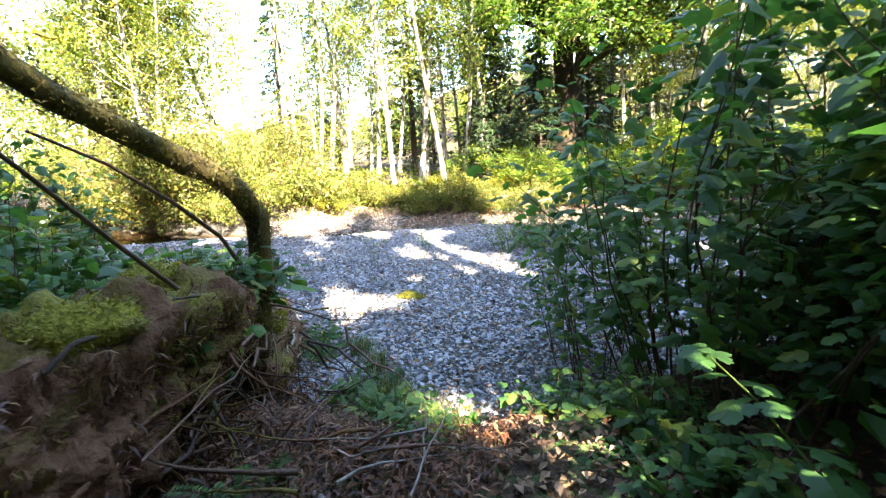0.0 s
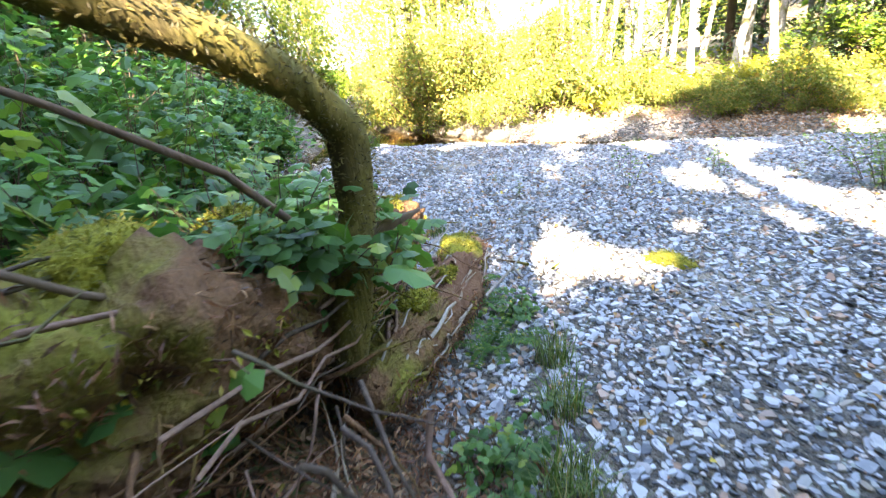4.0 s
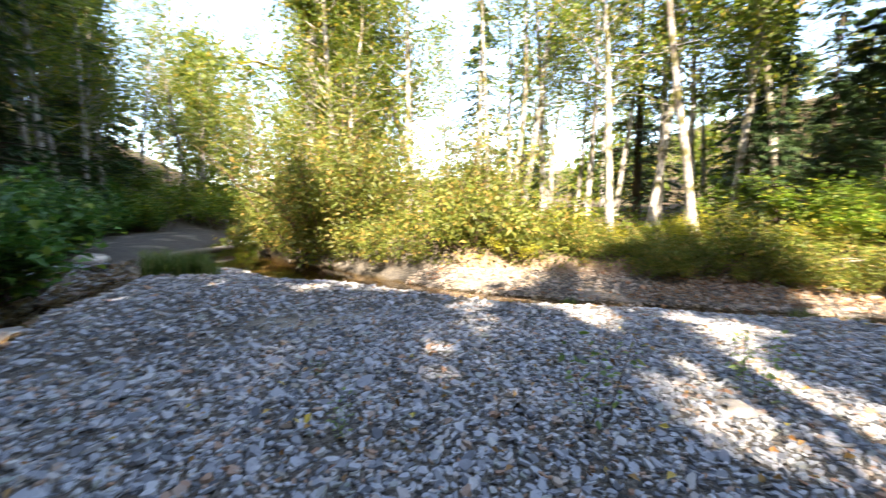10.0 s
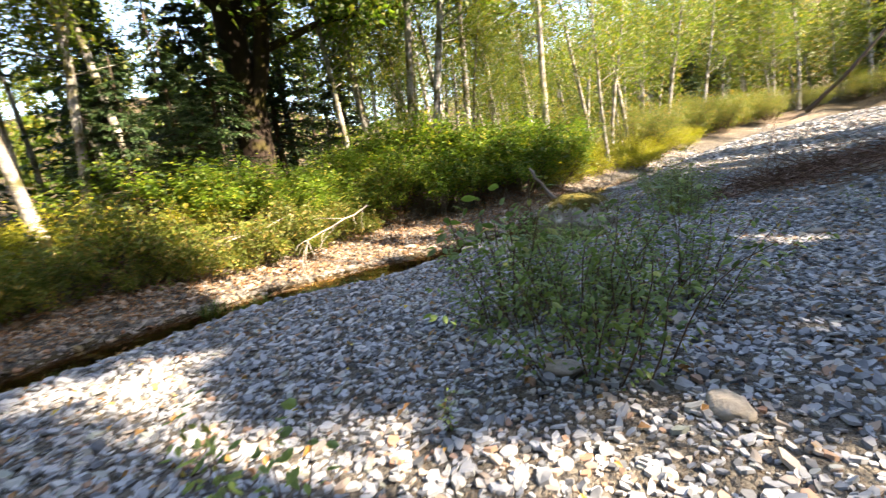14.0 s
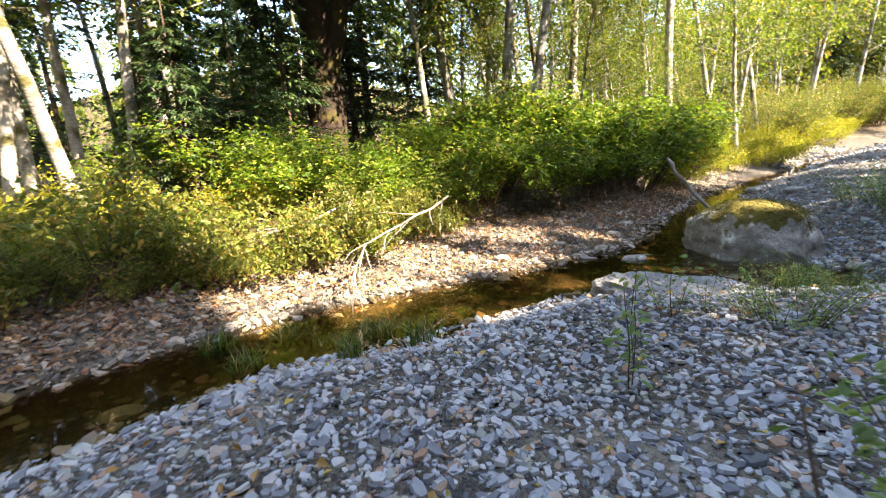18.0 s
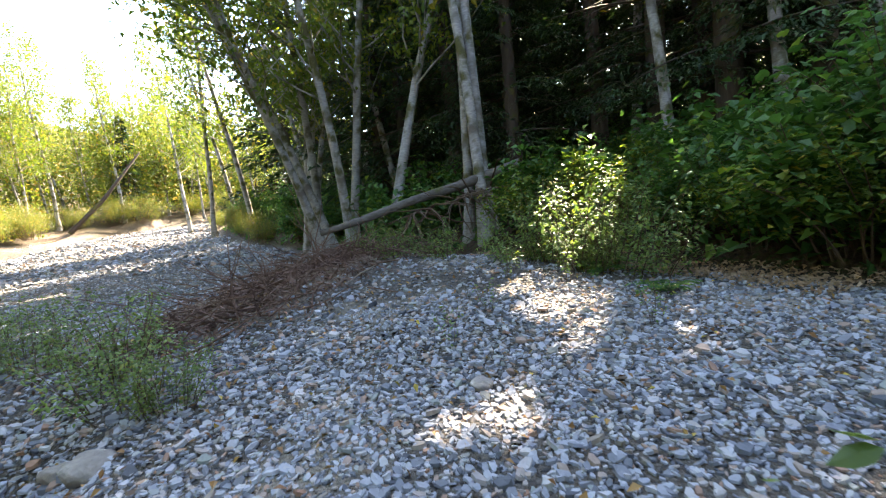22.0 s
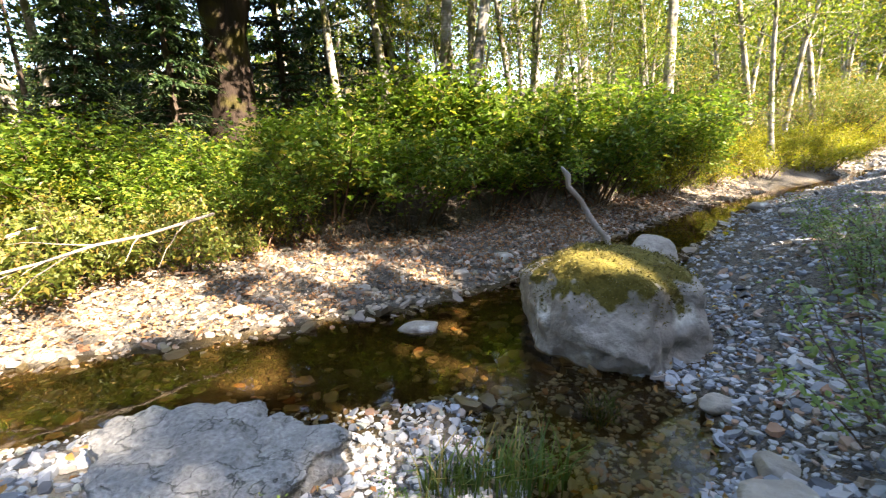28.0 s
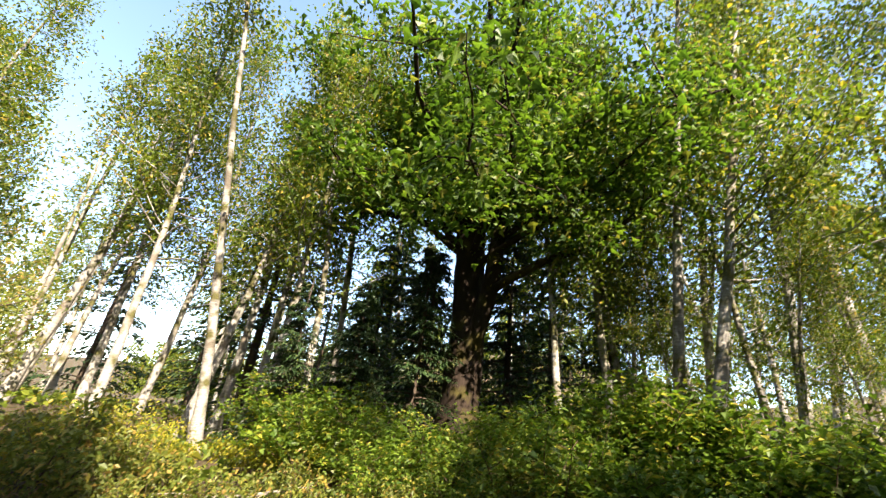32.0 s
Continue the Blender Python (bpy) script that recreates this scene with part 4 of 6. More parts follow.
cover("bank_edge_herbs", 9000, -14, 16, lambda x: FAR_BANK(x) + 0.1, lambda x: FAR_BANK(x) + 1.6, 0.10, L_YELLOW, "yellow-green herbs trailing over the bank edge", 103, lambda x, y, r: (x < 0) | (x > 7), 0.3)
cover("forest_litter", 9000, -5, 2, lambda x: 0 * x - 2.5, lambda x: NEAR_BANK(x) + 0.5, 0.07, bark_material("dead_leaf", (0.09, 0.045, 0.02), (0.22, 0.12, 0.06), (0.30, 0.20, 0.12)), "brown dead leaves and bark bits on the bank path", 104, None, 0.02, 0.5, "litter")


def far_woods(name, n_trees, ring, seed, mat, label):
    rng = np.random.default_rng(seed)
    P = []
    for _ in range(n_trees):
        x, y, h = ring(rng)
        m = rng.integers(300, 420)
        u = rng.uniform(0.12, 1, m)
        r = h * 0.2 * (1.05 - u) ** 0.6 * np.sqrt(rng.uniform(0.1, 1, m)) + 0.3
        a = rng.uniform(0, 6.283, m)
        P.append(np.stack([x + r * np.cos(a), y + r * np.sin(a), ground_z(x, y) + u * h], 1))
    P = np.concatenate(P)
    V, F = leaves(P[~in_gap(P)], 0.5, rng, 0.4, 0.6)
    return tagged(new(name, mesh_np(name, V, F, mat)), label, "woods", kind="stuff")


def ring_far(rng):
    x = rng.uniform(-80, 130)
    low = 0.45 if -70 < x < -2 else 1.0
    return x, float(FAR_BANK(x)) + 26 + 110 * rng.uniform(0, 1) ** 1.3, rng.uniform(13, 20) * low


def ring_ends(rng):
    if rng.random() < 0.5:
        return rng.uniform(70, 150), rng.uniform(-20, 90), rng.uniform(13, 22)
    x = rng.uniform(-100, -48)
    return x, float(NEAR_BANK(x)) + rng.uniform(-24, 22), rng.uniform(15, 24)


def ring_near(rng):
    x = rng.uniform(-60, 70)
    return x, float(NEAR_BANK(x)) - rng.uniform(14, 40), rng.uniform(14, 24)


far_woods("far_woods", 300, ring_far, 111, L_ALDER, "distant pale green woods beyond the far bank")
def ring_hillside(rng):
    x = rng.uniform(34, 115)
    return x, float(FAR_BANK(x)) + rng.uniform(5, 48), rng.uniform(9, 17)


far_woods("hillside_woods", 190, ring_hillside, 114, L_YELLOW, "sunlit yellow-green woods on the far hillside")
far_woods("valley_woods", 240, ring_ends, 112, L_YELLOW, "sunlit yellow-green woods closing the valley")
far_woods("dark_woods", 230, ring_near, 113, L_DARK, "dark conifer woods up the near slope")


# ---------------------------------------------------------------- the big maple
def make_maple():
    rng = np.random.default_rng(5)
    root = thing("maple_tree", Matrix.Identity(4), "huge old bigleaf maple with a dark mossy forked trunk", "tree")
    x, y = 0.0, 0.0
    z = 0.0
    main = [((x, y, z - 0.3), 0.75), ((x, y, z + 0.6), 0.52), ((x + 0.12, y, z + 2.0), 0.46), ((x + 0.1, y, z + 3.6), 0.43), ((x + 0.0, y, z + 5.2), 0.41), ((x - 0.05, y - 0.1, z + 6.8), 0.40), ((x - 0.1, y - 0.2, z + 8.2), 0.36), ((x - 0.2, y - 0.2, z + 9.6), 0.26), ((x - 0.2, y - 0.2, z + 12), 0.16), ((x - 0.3, y - 0.2, z + 15), 0.05)]
    second = [((x + 0.15, y - 0.1, z + 2.9), 0.25), ((x + 0.55, y - 0.25, z + 4.0), 0.22), ((x + 0.85, y - 0.4, z + 5.2), 0.20), ((x + 0.95, y - 0.5, z + 6.6), 0.18), ((x + 1.3, y - 0.5, z + 8.2), 0.15), ((x + 2.3, y - 0.6, z + 10.2), 0.10), ((x + 3.2, y - 0.7, z + 12.5), 0.04)]
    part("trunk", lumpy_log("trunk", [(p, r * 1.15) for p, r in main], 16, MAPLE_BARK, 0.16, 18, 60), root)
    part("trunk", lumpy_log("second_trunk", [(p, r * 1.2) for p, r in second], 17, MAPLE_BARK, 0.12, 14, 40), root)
    low = [[((x + 0.85, y - 0.4, z + 4.9), 0.13), ((x + 1.6, y - 0.9, z + 5.1), 0.12), ((x + 2.6, y - 1.2, z + 5.5), 0.10), ((x + 3.6, y - 1.5, z + 5.6), 0.08), ((x + 4.8, y - 1.5, z + 6.6), 0.05), ((x + 5.6, y - 1.5, z + 7.9), 0.02)],
           [((x + 0.95, y - 0.5, z + 6.4), 0.10), ((x + 2.0, y - 0.9, z + 6.9), 0.08), ((x + 3.2, y - 1.2, z + 7.2), 0.06), ((x + 4.6, y - 1.2, z + 7.8), 0.02)],
           [((x - 0.1, y - 0.1, z + 7.6), 0.12), ((x - 1.2, y - 0.5, z + 8.6), 0.09), ((x - 2.6, y - 0.8, z + 9.2), 0.06), ((x - 4.2, y - 1.0, z + 9.3), 0.02)]]
    low.append([((x - 0.1, y - 0.1, z + 6.0), 0.13), ((x - 1.4, y - 0.8, z + 7.0), 0.10), ((x - 3.0, y - 1.4, z + 7.2), 0.07), ((x - 4.6, y - 1.8, z + 6.7), 0.02)])
    low.append([((x - 0.1, y - 0.1, z + 6.6), 0.12), ((x - 0.8, y - 1.4, z + 7.4), 0.09), ((x - 1.6, y - 3.0, z + 7.4), 0.06), ((x - 2.2, y - 4.4, z + 6.8), 0.02)])
    # low limbs towards the sun, added so their leaves shade the trunk
    for k in range(6):
        a = -0.73 + rng.uniform(-0.45, 0.45)
        low.append(bent((x + 0.1, y - 0.2, z + 5.6 + 0.5 * k), (math.cos(a), math.sin(a), 0.35), rng.uniform(5.0, 7.5), 0.12, 0.02, rng, 7, -0.2, 0.1))
    limbs = list(low)
    for k in range(8):
        a = 6.283 * (k + rng.uniform(0, 0.6)) / 8
        limbs.append(bent((x - 0.1, y - 0.2, z + rng.uniform(7.0, 8.4)), (math.cos(a) * 0.5, math.sin(a) * 0.5, 1.0), rng.uniform(5.5, 7.5), 0.22, 0.04, rng, 7, 0.1, 0.07))
    for k in range(28):
        a = 6.283 * (k + rng.uniform(0, 0.8)) / 28
        h0 = z + rng.uniform(6.0, 11.0)
        limbs.append(bent((x - 0.1, y - 0.2, h0), (math.cos(a), math.sin(a), rng.uniform(0.3, 2.2)), rng.uniform(5.0, 9.0), 0.14, 0.02, rng, 7, -0.15, 0.13))
    for k, p in enumerate(limbs):
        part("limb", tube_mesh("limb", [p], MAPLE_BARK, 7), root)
    sub, P = [], []
    for k, p in enumerate(limbs):
        for _ in range(11 if k > 1 else 8):
            q = p[rng.integers(2, len(p))][0]
            a = rng.uniform(0, 6.283)
            sub.append(bent(q, (math.cos(a), math.sin(a), rng.uniform(-0.2, 0.6)), rng.uniform(1.0, 2.4), 0.03, 0.006, rng, 4, -0.5, 0.15))
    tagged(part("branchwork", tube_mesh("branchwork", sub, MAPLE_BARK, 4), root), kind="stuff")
    P = np.concatenate([along_path(p, rng, 120, 0.15) for p in sub])
    P = P + rng.normal(size=P.shape) * np.array([0.45, 0.45, 0.32])
    V, F = outline_leaves(P, 0.18, rng, ((0, 0), (0.2, 0.42), (0.42, 0.22), (1, 0), (0.42, -0.22), (0.2, -0.42)), 0.6, 0.35, 0.4)
    part("crown", mesh_np("crown", V, F, L_MAPLE), root)
    root.matrix_world = pose(-4.15, 25.7, ground_z(-4.15, 25.7)) @ Matrix.Diagonal((1.18, 1.18, 1.18, 1))
    return root


def make_forked_tree():
    """An old pale maple by the upstream bend, forked high, its limbs thick with yellow moss."""
    rng = np.random.default_rng(15)
    root = thing("maple_tree", Matrix.Identity(4), "pale forked maple with yellow-mossed arching limbs above the creek bushes", "tree")
    main = [((0, 0, -0.3), 0.46), ((0.05, 0, 2), 0.36), ((0.0, 0.1, 5), 0.33), ((-0.1, 0.2, 8.5), 0.31), ((-0.15, 0.3, 10.8), 0.30)]
    part("trunk", lumpy_log("trunk", main, 51, ALDER_BARK, 0.10, 14, 36), root)
    limbs = [[((-0.15, 0.3, 10.6), 0.25), ((-0.1, -0.5, 12.2), 0.21), ((0, -1.6, 13.8), 0.15), ((0, -3.2, 14.8), 0.09), ((0.2, -5.0, 15.0), 0.03)],
             [((-0.15, 0.3, 10.6), 0.26), ((0.1, 1.1, 12.0), 0.22), ((0.2, 2.2, 13.2), 0.17), ((0.2, 3.8, 14.0), 0.10), ((0, 5.4, 14.0), 0.03)],
             [((-0.15, 0.3, 10.5), 0.22), ((-0.5, 0.4, 13.0), 0.17), ((-0.6, 0.2, 15.5), 0.11), ((-0.4, 0.0, 18.0), 0.03)],
             [((0, 0.15, 7.5), 0.12), ((0.3, -1.4, 8.2), 0.09), ((0.5, -3.0, 8.3), 0.06), ((0.5, -4.4, 7.9), 0.02)],
             [((-0.1, 0.3, 9.2), 0.13), ((0.5, 1.6, 10.2), 0.10), ((0.9, 3.2, 10.4), 0.06), ((1.1, 4.8, 10.0), 0.02)]]
    for _ in range(7):
        a = rng.uniform(0, 6.283)
        limbs.append(bent((-0.2, 0.2, rng.uniform(10.5, 13.5)), (math.cos(a), math.sin(a), rng.uniform(0.4, 1.2)), rng.uniform(3.5, 5.5), 0.10, 0.015, rng, 6, -0.2, 0.16))
    for p in limbs:
        me = lumpy_log("limb", p, 52, MOSSY_LIMB, 0.15, 10, 20)
        part("limb", me, root, "limb wrapped in yellow moss")
    sub = []
    for p in limbs:
        for _ in range(9):
            q = p[rng.integers(1, len(p))][0]
            a = rng.uniform(0, 6.283)
            sub.append(bent(q, (math.cos(a), math.sin(a), rng.uniform(-0.2, 0.5)), rng.uniform(0.9, 2.2), 0.03, 0.006, rng, 4, -0.4, 0.16))
    tagged(part("branchwork", tube_mesh("branchwork", sub, MOSSY_LIMB, 4), root), kind="stuff")
    P = np.concatenate([along_path(p, rng, 62, 0.2) for p in sub])
    V, F = leaves(P + rng.normal(size=P.shape) * 0.4, 0.24, rng, 0.5, 0.75)
    part("crown", mesh_np("crown", V, F, L_ALDER), root)
    root.matrix_world = pose(-27.6, 14.9, ground_z(-27.6, 14.9))
    return root




# ---------------------------------------------------------------- rocks
def rock_mesh(name, size, seed, mat, rough=0.16, flat=0.0, detail=4, facet=(0.72, 0.95)):
    """A weathered rock: a rounded lump cut by a few flat faces and dented by noise."""
    r = random.Random(seed)
    bm = bmesh.new()
    bmesh.ops.create_icosphere(bm, subdivisions=detail, radius=1.0)
    cuts = [(Vector((r.gauss(0, 1), r.gauss(0, 1), r.gauss(0, 0.7))).normalized(), r.uniform(*facet)) for _ in range(14)]
    if flat:
        cuts.append((Vector((r.uniform(-0.1, 0.1), r.uniform(-0.1, 0.1), 1)).normalized(), flat))
    off = Vector((seed * 3.1, seed * 1.7, 0))
    for v in bm.verts:
        p = v.co.normalized()
        for nrm, d in cuts:
            k = p.dot(nrm)
            if k > d:
                p = p - nrm * (k - d) * 0.95
        p = p * (1 + rough * noise.fractal(p * 1.7 + off, 1.0, 2.0, 4) * 0.6 + rough * 0.16 * noise.fractal(p * 7 + off, 1.0, 2.0, 3))
        v.co = Vector((p.x * size[0], p.y * size[1], p.z * size[2]))
    me = bpy.data.meshes.new(name)
    bm.to_mesh(me)
    bm.free()
    me.polygons.foreach_set("use_smooth", np.ones(len(me.polygons), bool))
    me.materials.append(mat)
    return me


def boulder_material(name, mossy):
    m, n, l, b = material(name, 0.88)
    t, t2, t3 = tex(n, l, 9, 10.0), tex(n, l, 3.6, 9.0), tex(n, l, 60, 4.0)
    c = mix(n, l, t.outputs[0], (0.12, 0.105, 0.09), (0.40, 0.36, 0.30))
    r = ramp(n, [(0.56, (0, 0, 0)), (0.68, (1, 1, 1))])
    l.new(t2.outputs[0], r.inputs[0])
    c = mix(n, l, r.outputs[0], c, (0.58, 0.56, 0.50))
    if mossy:
        co = n.new("ShaderNodeTexCoord")
        sp = n.new("ShaderNodeSeparateXYZ")
        l.new(co.outputs["Object"], sp.inputs[0])
        ad = n.new("ShaderNodeMath")
        ad.operation = "MULTIPLY_ADD"
        ad.inputs[1].default_value = 1.5
        l.new(t2.outputs[0], ad.inputs[0])
        l.new(sp.outputs[2], ad.inputs[2])
        rm = ramp(n, [(0.90, (0, 0, 0)), (0.97, (1, 1, 1))])
        ad.inputs[1].default_value = 1.1
        l.new(ad.outputs[0], rm.inputs[0])
        mc = mix(n, l, t3.outputs[0], (0.04, 0.034, 0.008), (0.17, 0.14, 0.025))
        c = mix(n, l, rm.outputs[0], c, mc)
    l.new(c, b.inputs["Base Color"])
    bump(n, l, b, t.outputs[0], 0.9, 0.06)
    return m


def slab_material():
    m, n, l, b = material("cracked_slab", 0.9)
    t, t2 = tex(n, l, 5, 9.0), tex(n, l, 38, 6.0)
    c = mix(n, l, t.outputs[0], (0.13, 0.128, 0.125), (0.34, 0.33, 0.31))
    c = mix(n, l, 0.9, c, mix(n, l, t2.outputs[0], (0.2, 0.2, 0.2), (1.7, 1.7, 1.68)), "MULTIPLY")
    v = n.new("ShaderNodeTexVoronoi")
    v.feature = "DISTANCE_TO_EDGE"
    v.inputs["Scale"].default_value = 3.2
    co = n.new("ShaderNodeTexCoord")
    wob = mix(n, l, 0.35, co.outputs["Object"], t.outputs["Color"])
    l.new(wob, v.inputs["Vector"])
    r = ramp(n, [(0.0, (0.7, 0.7, 0.7)), (0.016, (0, 0, 0))])
    l.new(v.outputs["Distance"], r.inputs[0])
    c = mix(n, l, r.outputs[0], c, (0.05, 0.045, 0.04))
    l.new(c, b.inputs["Base Color"])
    h = mix(n, l, r.outputs[0], t2.outputs[0], (0, 0, 0))
    bump(n, l, b, h, 1.0, 0.03)
    return m


SLAB = slab_material()
MOSSY_ROCK, BARE_ROCK = boulder_material("mossy_rock", True), boulder_material("bare_rock", False)


def rock(name, x, y, z, size, seed, mat, label, turn=0, tilt=(0, 0), flat=0.0, detail=4, group="", facet=(0.72, 0.95), rough=0.22):
    ob = new(name, rock_mesh(name, size, seed, mat, rough, flat, detail, facet))
    ob.matrix_world = pose(x, y, z, tilt[0], tilt[1], turn)
    return tagged(ob, label, "rock", group)


big = rock("boulder", 2.71, 15.5, -0.18, (0.79, 1.02, 0.66), 3, MOSSY_ROCK, "large round boulder topped with yellow-brown moss, standing in the creek", 20, (0, 0), 0.0, 5, "", (0.78, 0.96))
rock("boulder", 4.05, 16.9, -0.15, (0.40, 0.34, 0.42), 5, BARE_ROCK, "pale bare boulder at the water's edge behind the mossy one", 50)
rock("rock_slab", -0.36, 13.7, -0.28, (0.82, 0.86, 0.50), 8, SLAB, "broad pale flat-topped rock slab sunk in the gravel beside the pool", 10, (5, -3), 0.52, 6, "", (0.50, 0.78), 0.5)
rock("flat_rock", 0.9, 15.95, -0.40, (0.25, 0.17, 0.08), 11, BARE_ROCK, "flat pinkish rock lying in shallow water", 0, (0, 0), 0.6, 3)
for k, (x, y, s) in enumerate(((1.85, 13.15, 0.17), (2.25, 12.85, 0.22), (2.6, 13.25, 0.15), (2.85, 14.0, 0.14), (1.5, 14.62, 0.10), (3.4, 15.2, 0.18), (-2.2, 7.42, 0.11), (-1.3, 7.42, 0.12), (-4.4, 8.0, 0.13), (-2.3, 8.2, 0.13), (-2.65, 9.0, 0.13), (2.0, 10.1, 0.12), (-6.6, 12.7, 0.3), (-7.7, 12.0, 0.34), (-8.6, 11.7, 0.38), (-5.7, 13.5, 0.2), (-9.8, 11.0, 0.3), (-5.8, 3.45, 0.16), (-6.5, 3.25, 0.17), (-7.4, 3.2, 0.18), (-8.5, 3.2, 0.22), (-12.6, 2.3, 0.5), (-12.1, 3.6, 0.35), (-17.4, 3.7, 0.5), (-19.3, 4.7, 0.5), (-8.2, 2.7, 0.3), (8.6, 19.5, 0.3), (10.5, 22.6, 0.35), (1.6, 17.6, 0.16), (0.2, 17.2, 0.15), (2.4, 18.4, 0.2), (-1.2, 16.6, 0.15))):
    rock("stone", x, y, ground_z(x, y) + s * 0.12, (s, s * 0.8, s * 0.5), 30 + k, MOSSY_ROCK if s > 0.28 else BARE_ROCK, "rounded grey-brown stone lying on the creek gravel", k * 47, (0, 0), 0.7, 3, "larger stones")


cover("bank_litter", 9000, -8, 9, lambda x: FAR_EDGE(x) + 0.25, lambda x: FAR_BANK(x) + 0.35, 0.07, bark_material("fallen_leaf", (0.16, 0.08, 0.035), (0.34, 0.21, 0.11), (0.22, 0.12, 0.06)), "brown fallen leaves on the stones below the far bank", 105, None, 0.06, 0.5, "litter")
cover("bar_leaves", 1500, -7, 6, lambda x: NEAR_BANK(x) + 0.3, lambda x: BAR_EDGE(x) - 0.2, 0.06, leaf_material("yellow_fallen_leaf", (0.20, 0.09, 0.03), (0.34, 0.20, 0.06), (0.45, 0.34, 0.06), 0.1), "scattered yellow and brown fallen leaves on the gravel", 106, None, 0.05, 0.6, "litter")


# ---------------------------------------------------------------- logs, roots and sticks
def lumpy_log(name, path, seed, mat, rough=0.22, sides=26, steps=44, hollow=0.0):
    """A decayed log: a wide tube with a torn, furrowed skin."""
    pts = np.array([p for p, _ in path], float)
    rad = np.array([r for _, r in path], float)
    t = np.linspace(0, len(path) - 1, steps)
    C = np.stack([np.interp(t, range(len(path)), pts[:, k]) for k in range(3)], 1)
    R = np.interp(t, range(len(path)), rad)
    d = np.gradient(C, axis=0)
    d /= np.linalg.norm(d, axis=1)[:, None]
    V, F = [], []
    a = Vector(d[0]).cross(Vector((0.2, 0.1, 1))).normalized()
    for i in range(steps):
        way = Vector(d[i])
        a = (a - way * a.dot(way)).normalized()
        u = a.cross(Vector(d[i])).normalized()
        for k in range(sides):
            w = 2 * math.pi * k / sides
            q = Vector((math.cos(w) * 1.6, math.sin(w) * 1.6, i * 0.14 + seed * 9))
            f = 1 + rough * noise.fractal(q, 1.0, 2.0, 4) + 0.10 * noise.noise(Vector((k * 2.1, i * 0.08, seed))) + 0.35 * rough * noise.noise(q * 4.3)
            out = a * math.cos(w) + u * math.sin(w)
            if hollow:
                t_ = min(max((out.dot(Vector((0.84, 0.30, -0.45))) - 0.25) / 0.5, 0), 1)
                f *= 1 - hollow * t_ * t_ * (3 - 2 * t_) * (0.6 + 0.6 * noise.noise(Vector((i * 0.06, seed, w))))
                f += 0.05 * noise.fractal(q * 6.0, 1.0, 2.0, 3)
            V.append(Vector(C[i]) + out * R[i] * f)
    for i in range(steps - 1):
        for k in range(sides):
            b = i * sides
            F.append((b + k, b + (k + 1) % sides, b + sides + (k + 1) % sides, b + sides + k))
    F += [tuple(range(sides))[::-1], tuple(range((steps - 1) * sides, steps * sides))]
    me = bpy.data.meshes.new(name)
    me.from_pydata([tuple(v) for v in V], [], F)
    me.polygons.foreach_set("use_smooth", np.ones(len(me.polygons), bool))
    me.materials.append(mat)
    return me


def surface_points(me, n, rng, min_up=-1.0):
    """Points strewn over a mesh, with their normals."""
    c = np.array([p.center for p in me.polygons if len(p.vertices) <= 4])
    nr = np.array([p.normal for p in me.polygons if len(p.vertices) <= 4])
    ar = np.array([p.area for p in me.polygons if len(p.vertices) <= 4])
    ok = nr[:, 2] > min_up
    c, nr, ar = c[ok], nr[ok], ar[ok]
    k = rng.choice(len(c), n, p=ar / ar.sum())
    return c[k] + rng.normal(size=(n, 3)) * np.sqrt(ar[k])[:, None] * 0.4, nr[k]


def fuzz_on(me, n, seed, size, mat, name, parent, min_up=0.2, keep=None, shape=0.4, stand=1.5):
    """Moss or fern fuzz: short blades on the upper side of a mesh."""
    rng = np.random.default_rng(seed)
    P, N = surface_points(me, n, rng, min_up)
    if keep is not None:
        k = keep(P)
        P, N = P[k], N[k]
    V, F = leaves(P - N * 0.01, size, rng, 0.5, shape, 0.1, N * stand)
    return tagged(part(name, mesh_np(name, V, F, mat), parent), kind="stuff")


L_MOSS = leaf_material("moss_tuft", (0.08, 0.085, 0.010), (0.32, 0.29, 0.030), (0.34, 0.26, 0.06), 0.2)


L_BROWN_MOSS = leaf_material("brown_moss", (0.035, 0.032, 0.006), (0.17, 0.14, 0.022), (0.20, 0.13, 0.04), 0.15)
make_maple()
make_forked_tree()
fuzz_on(big.data, 9000, 27, 0.030, L_BROWN_MOSS, "moss", big, 0.15, lambda P: P[:, 2] + 0.3 * fbm(P[:, 0], P[:, 1], 0.5, 35) > 0.24, 0.35, 0.9)


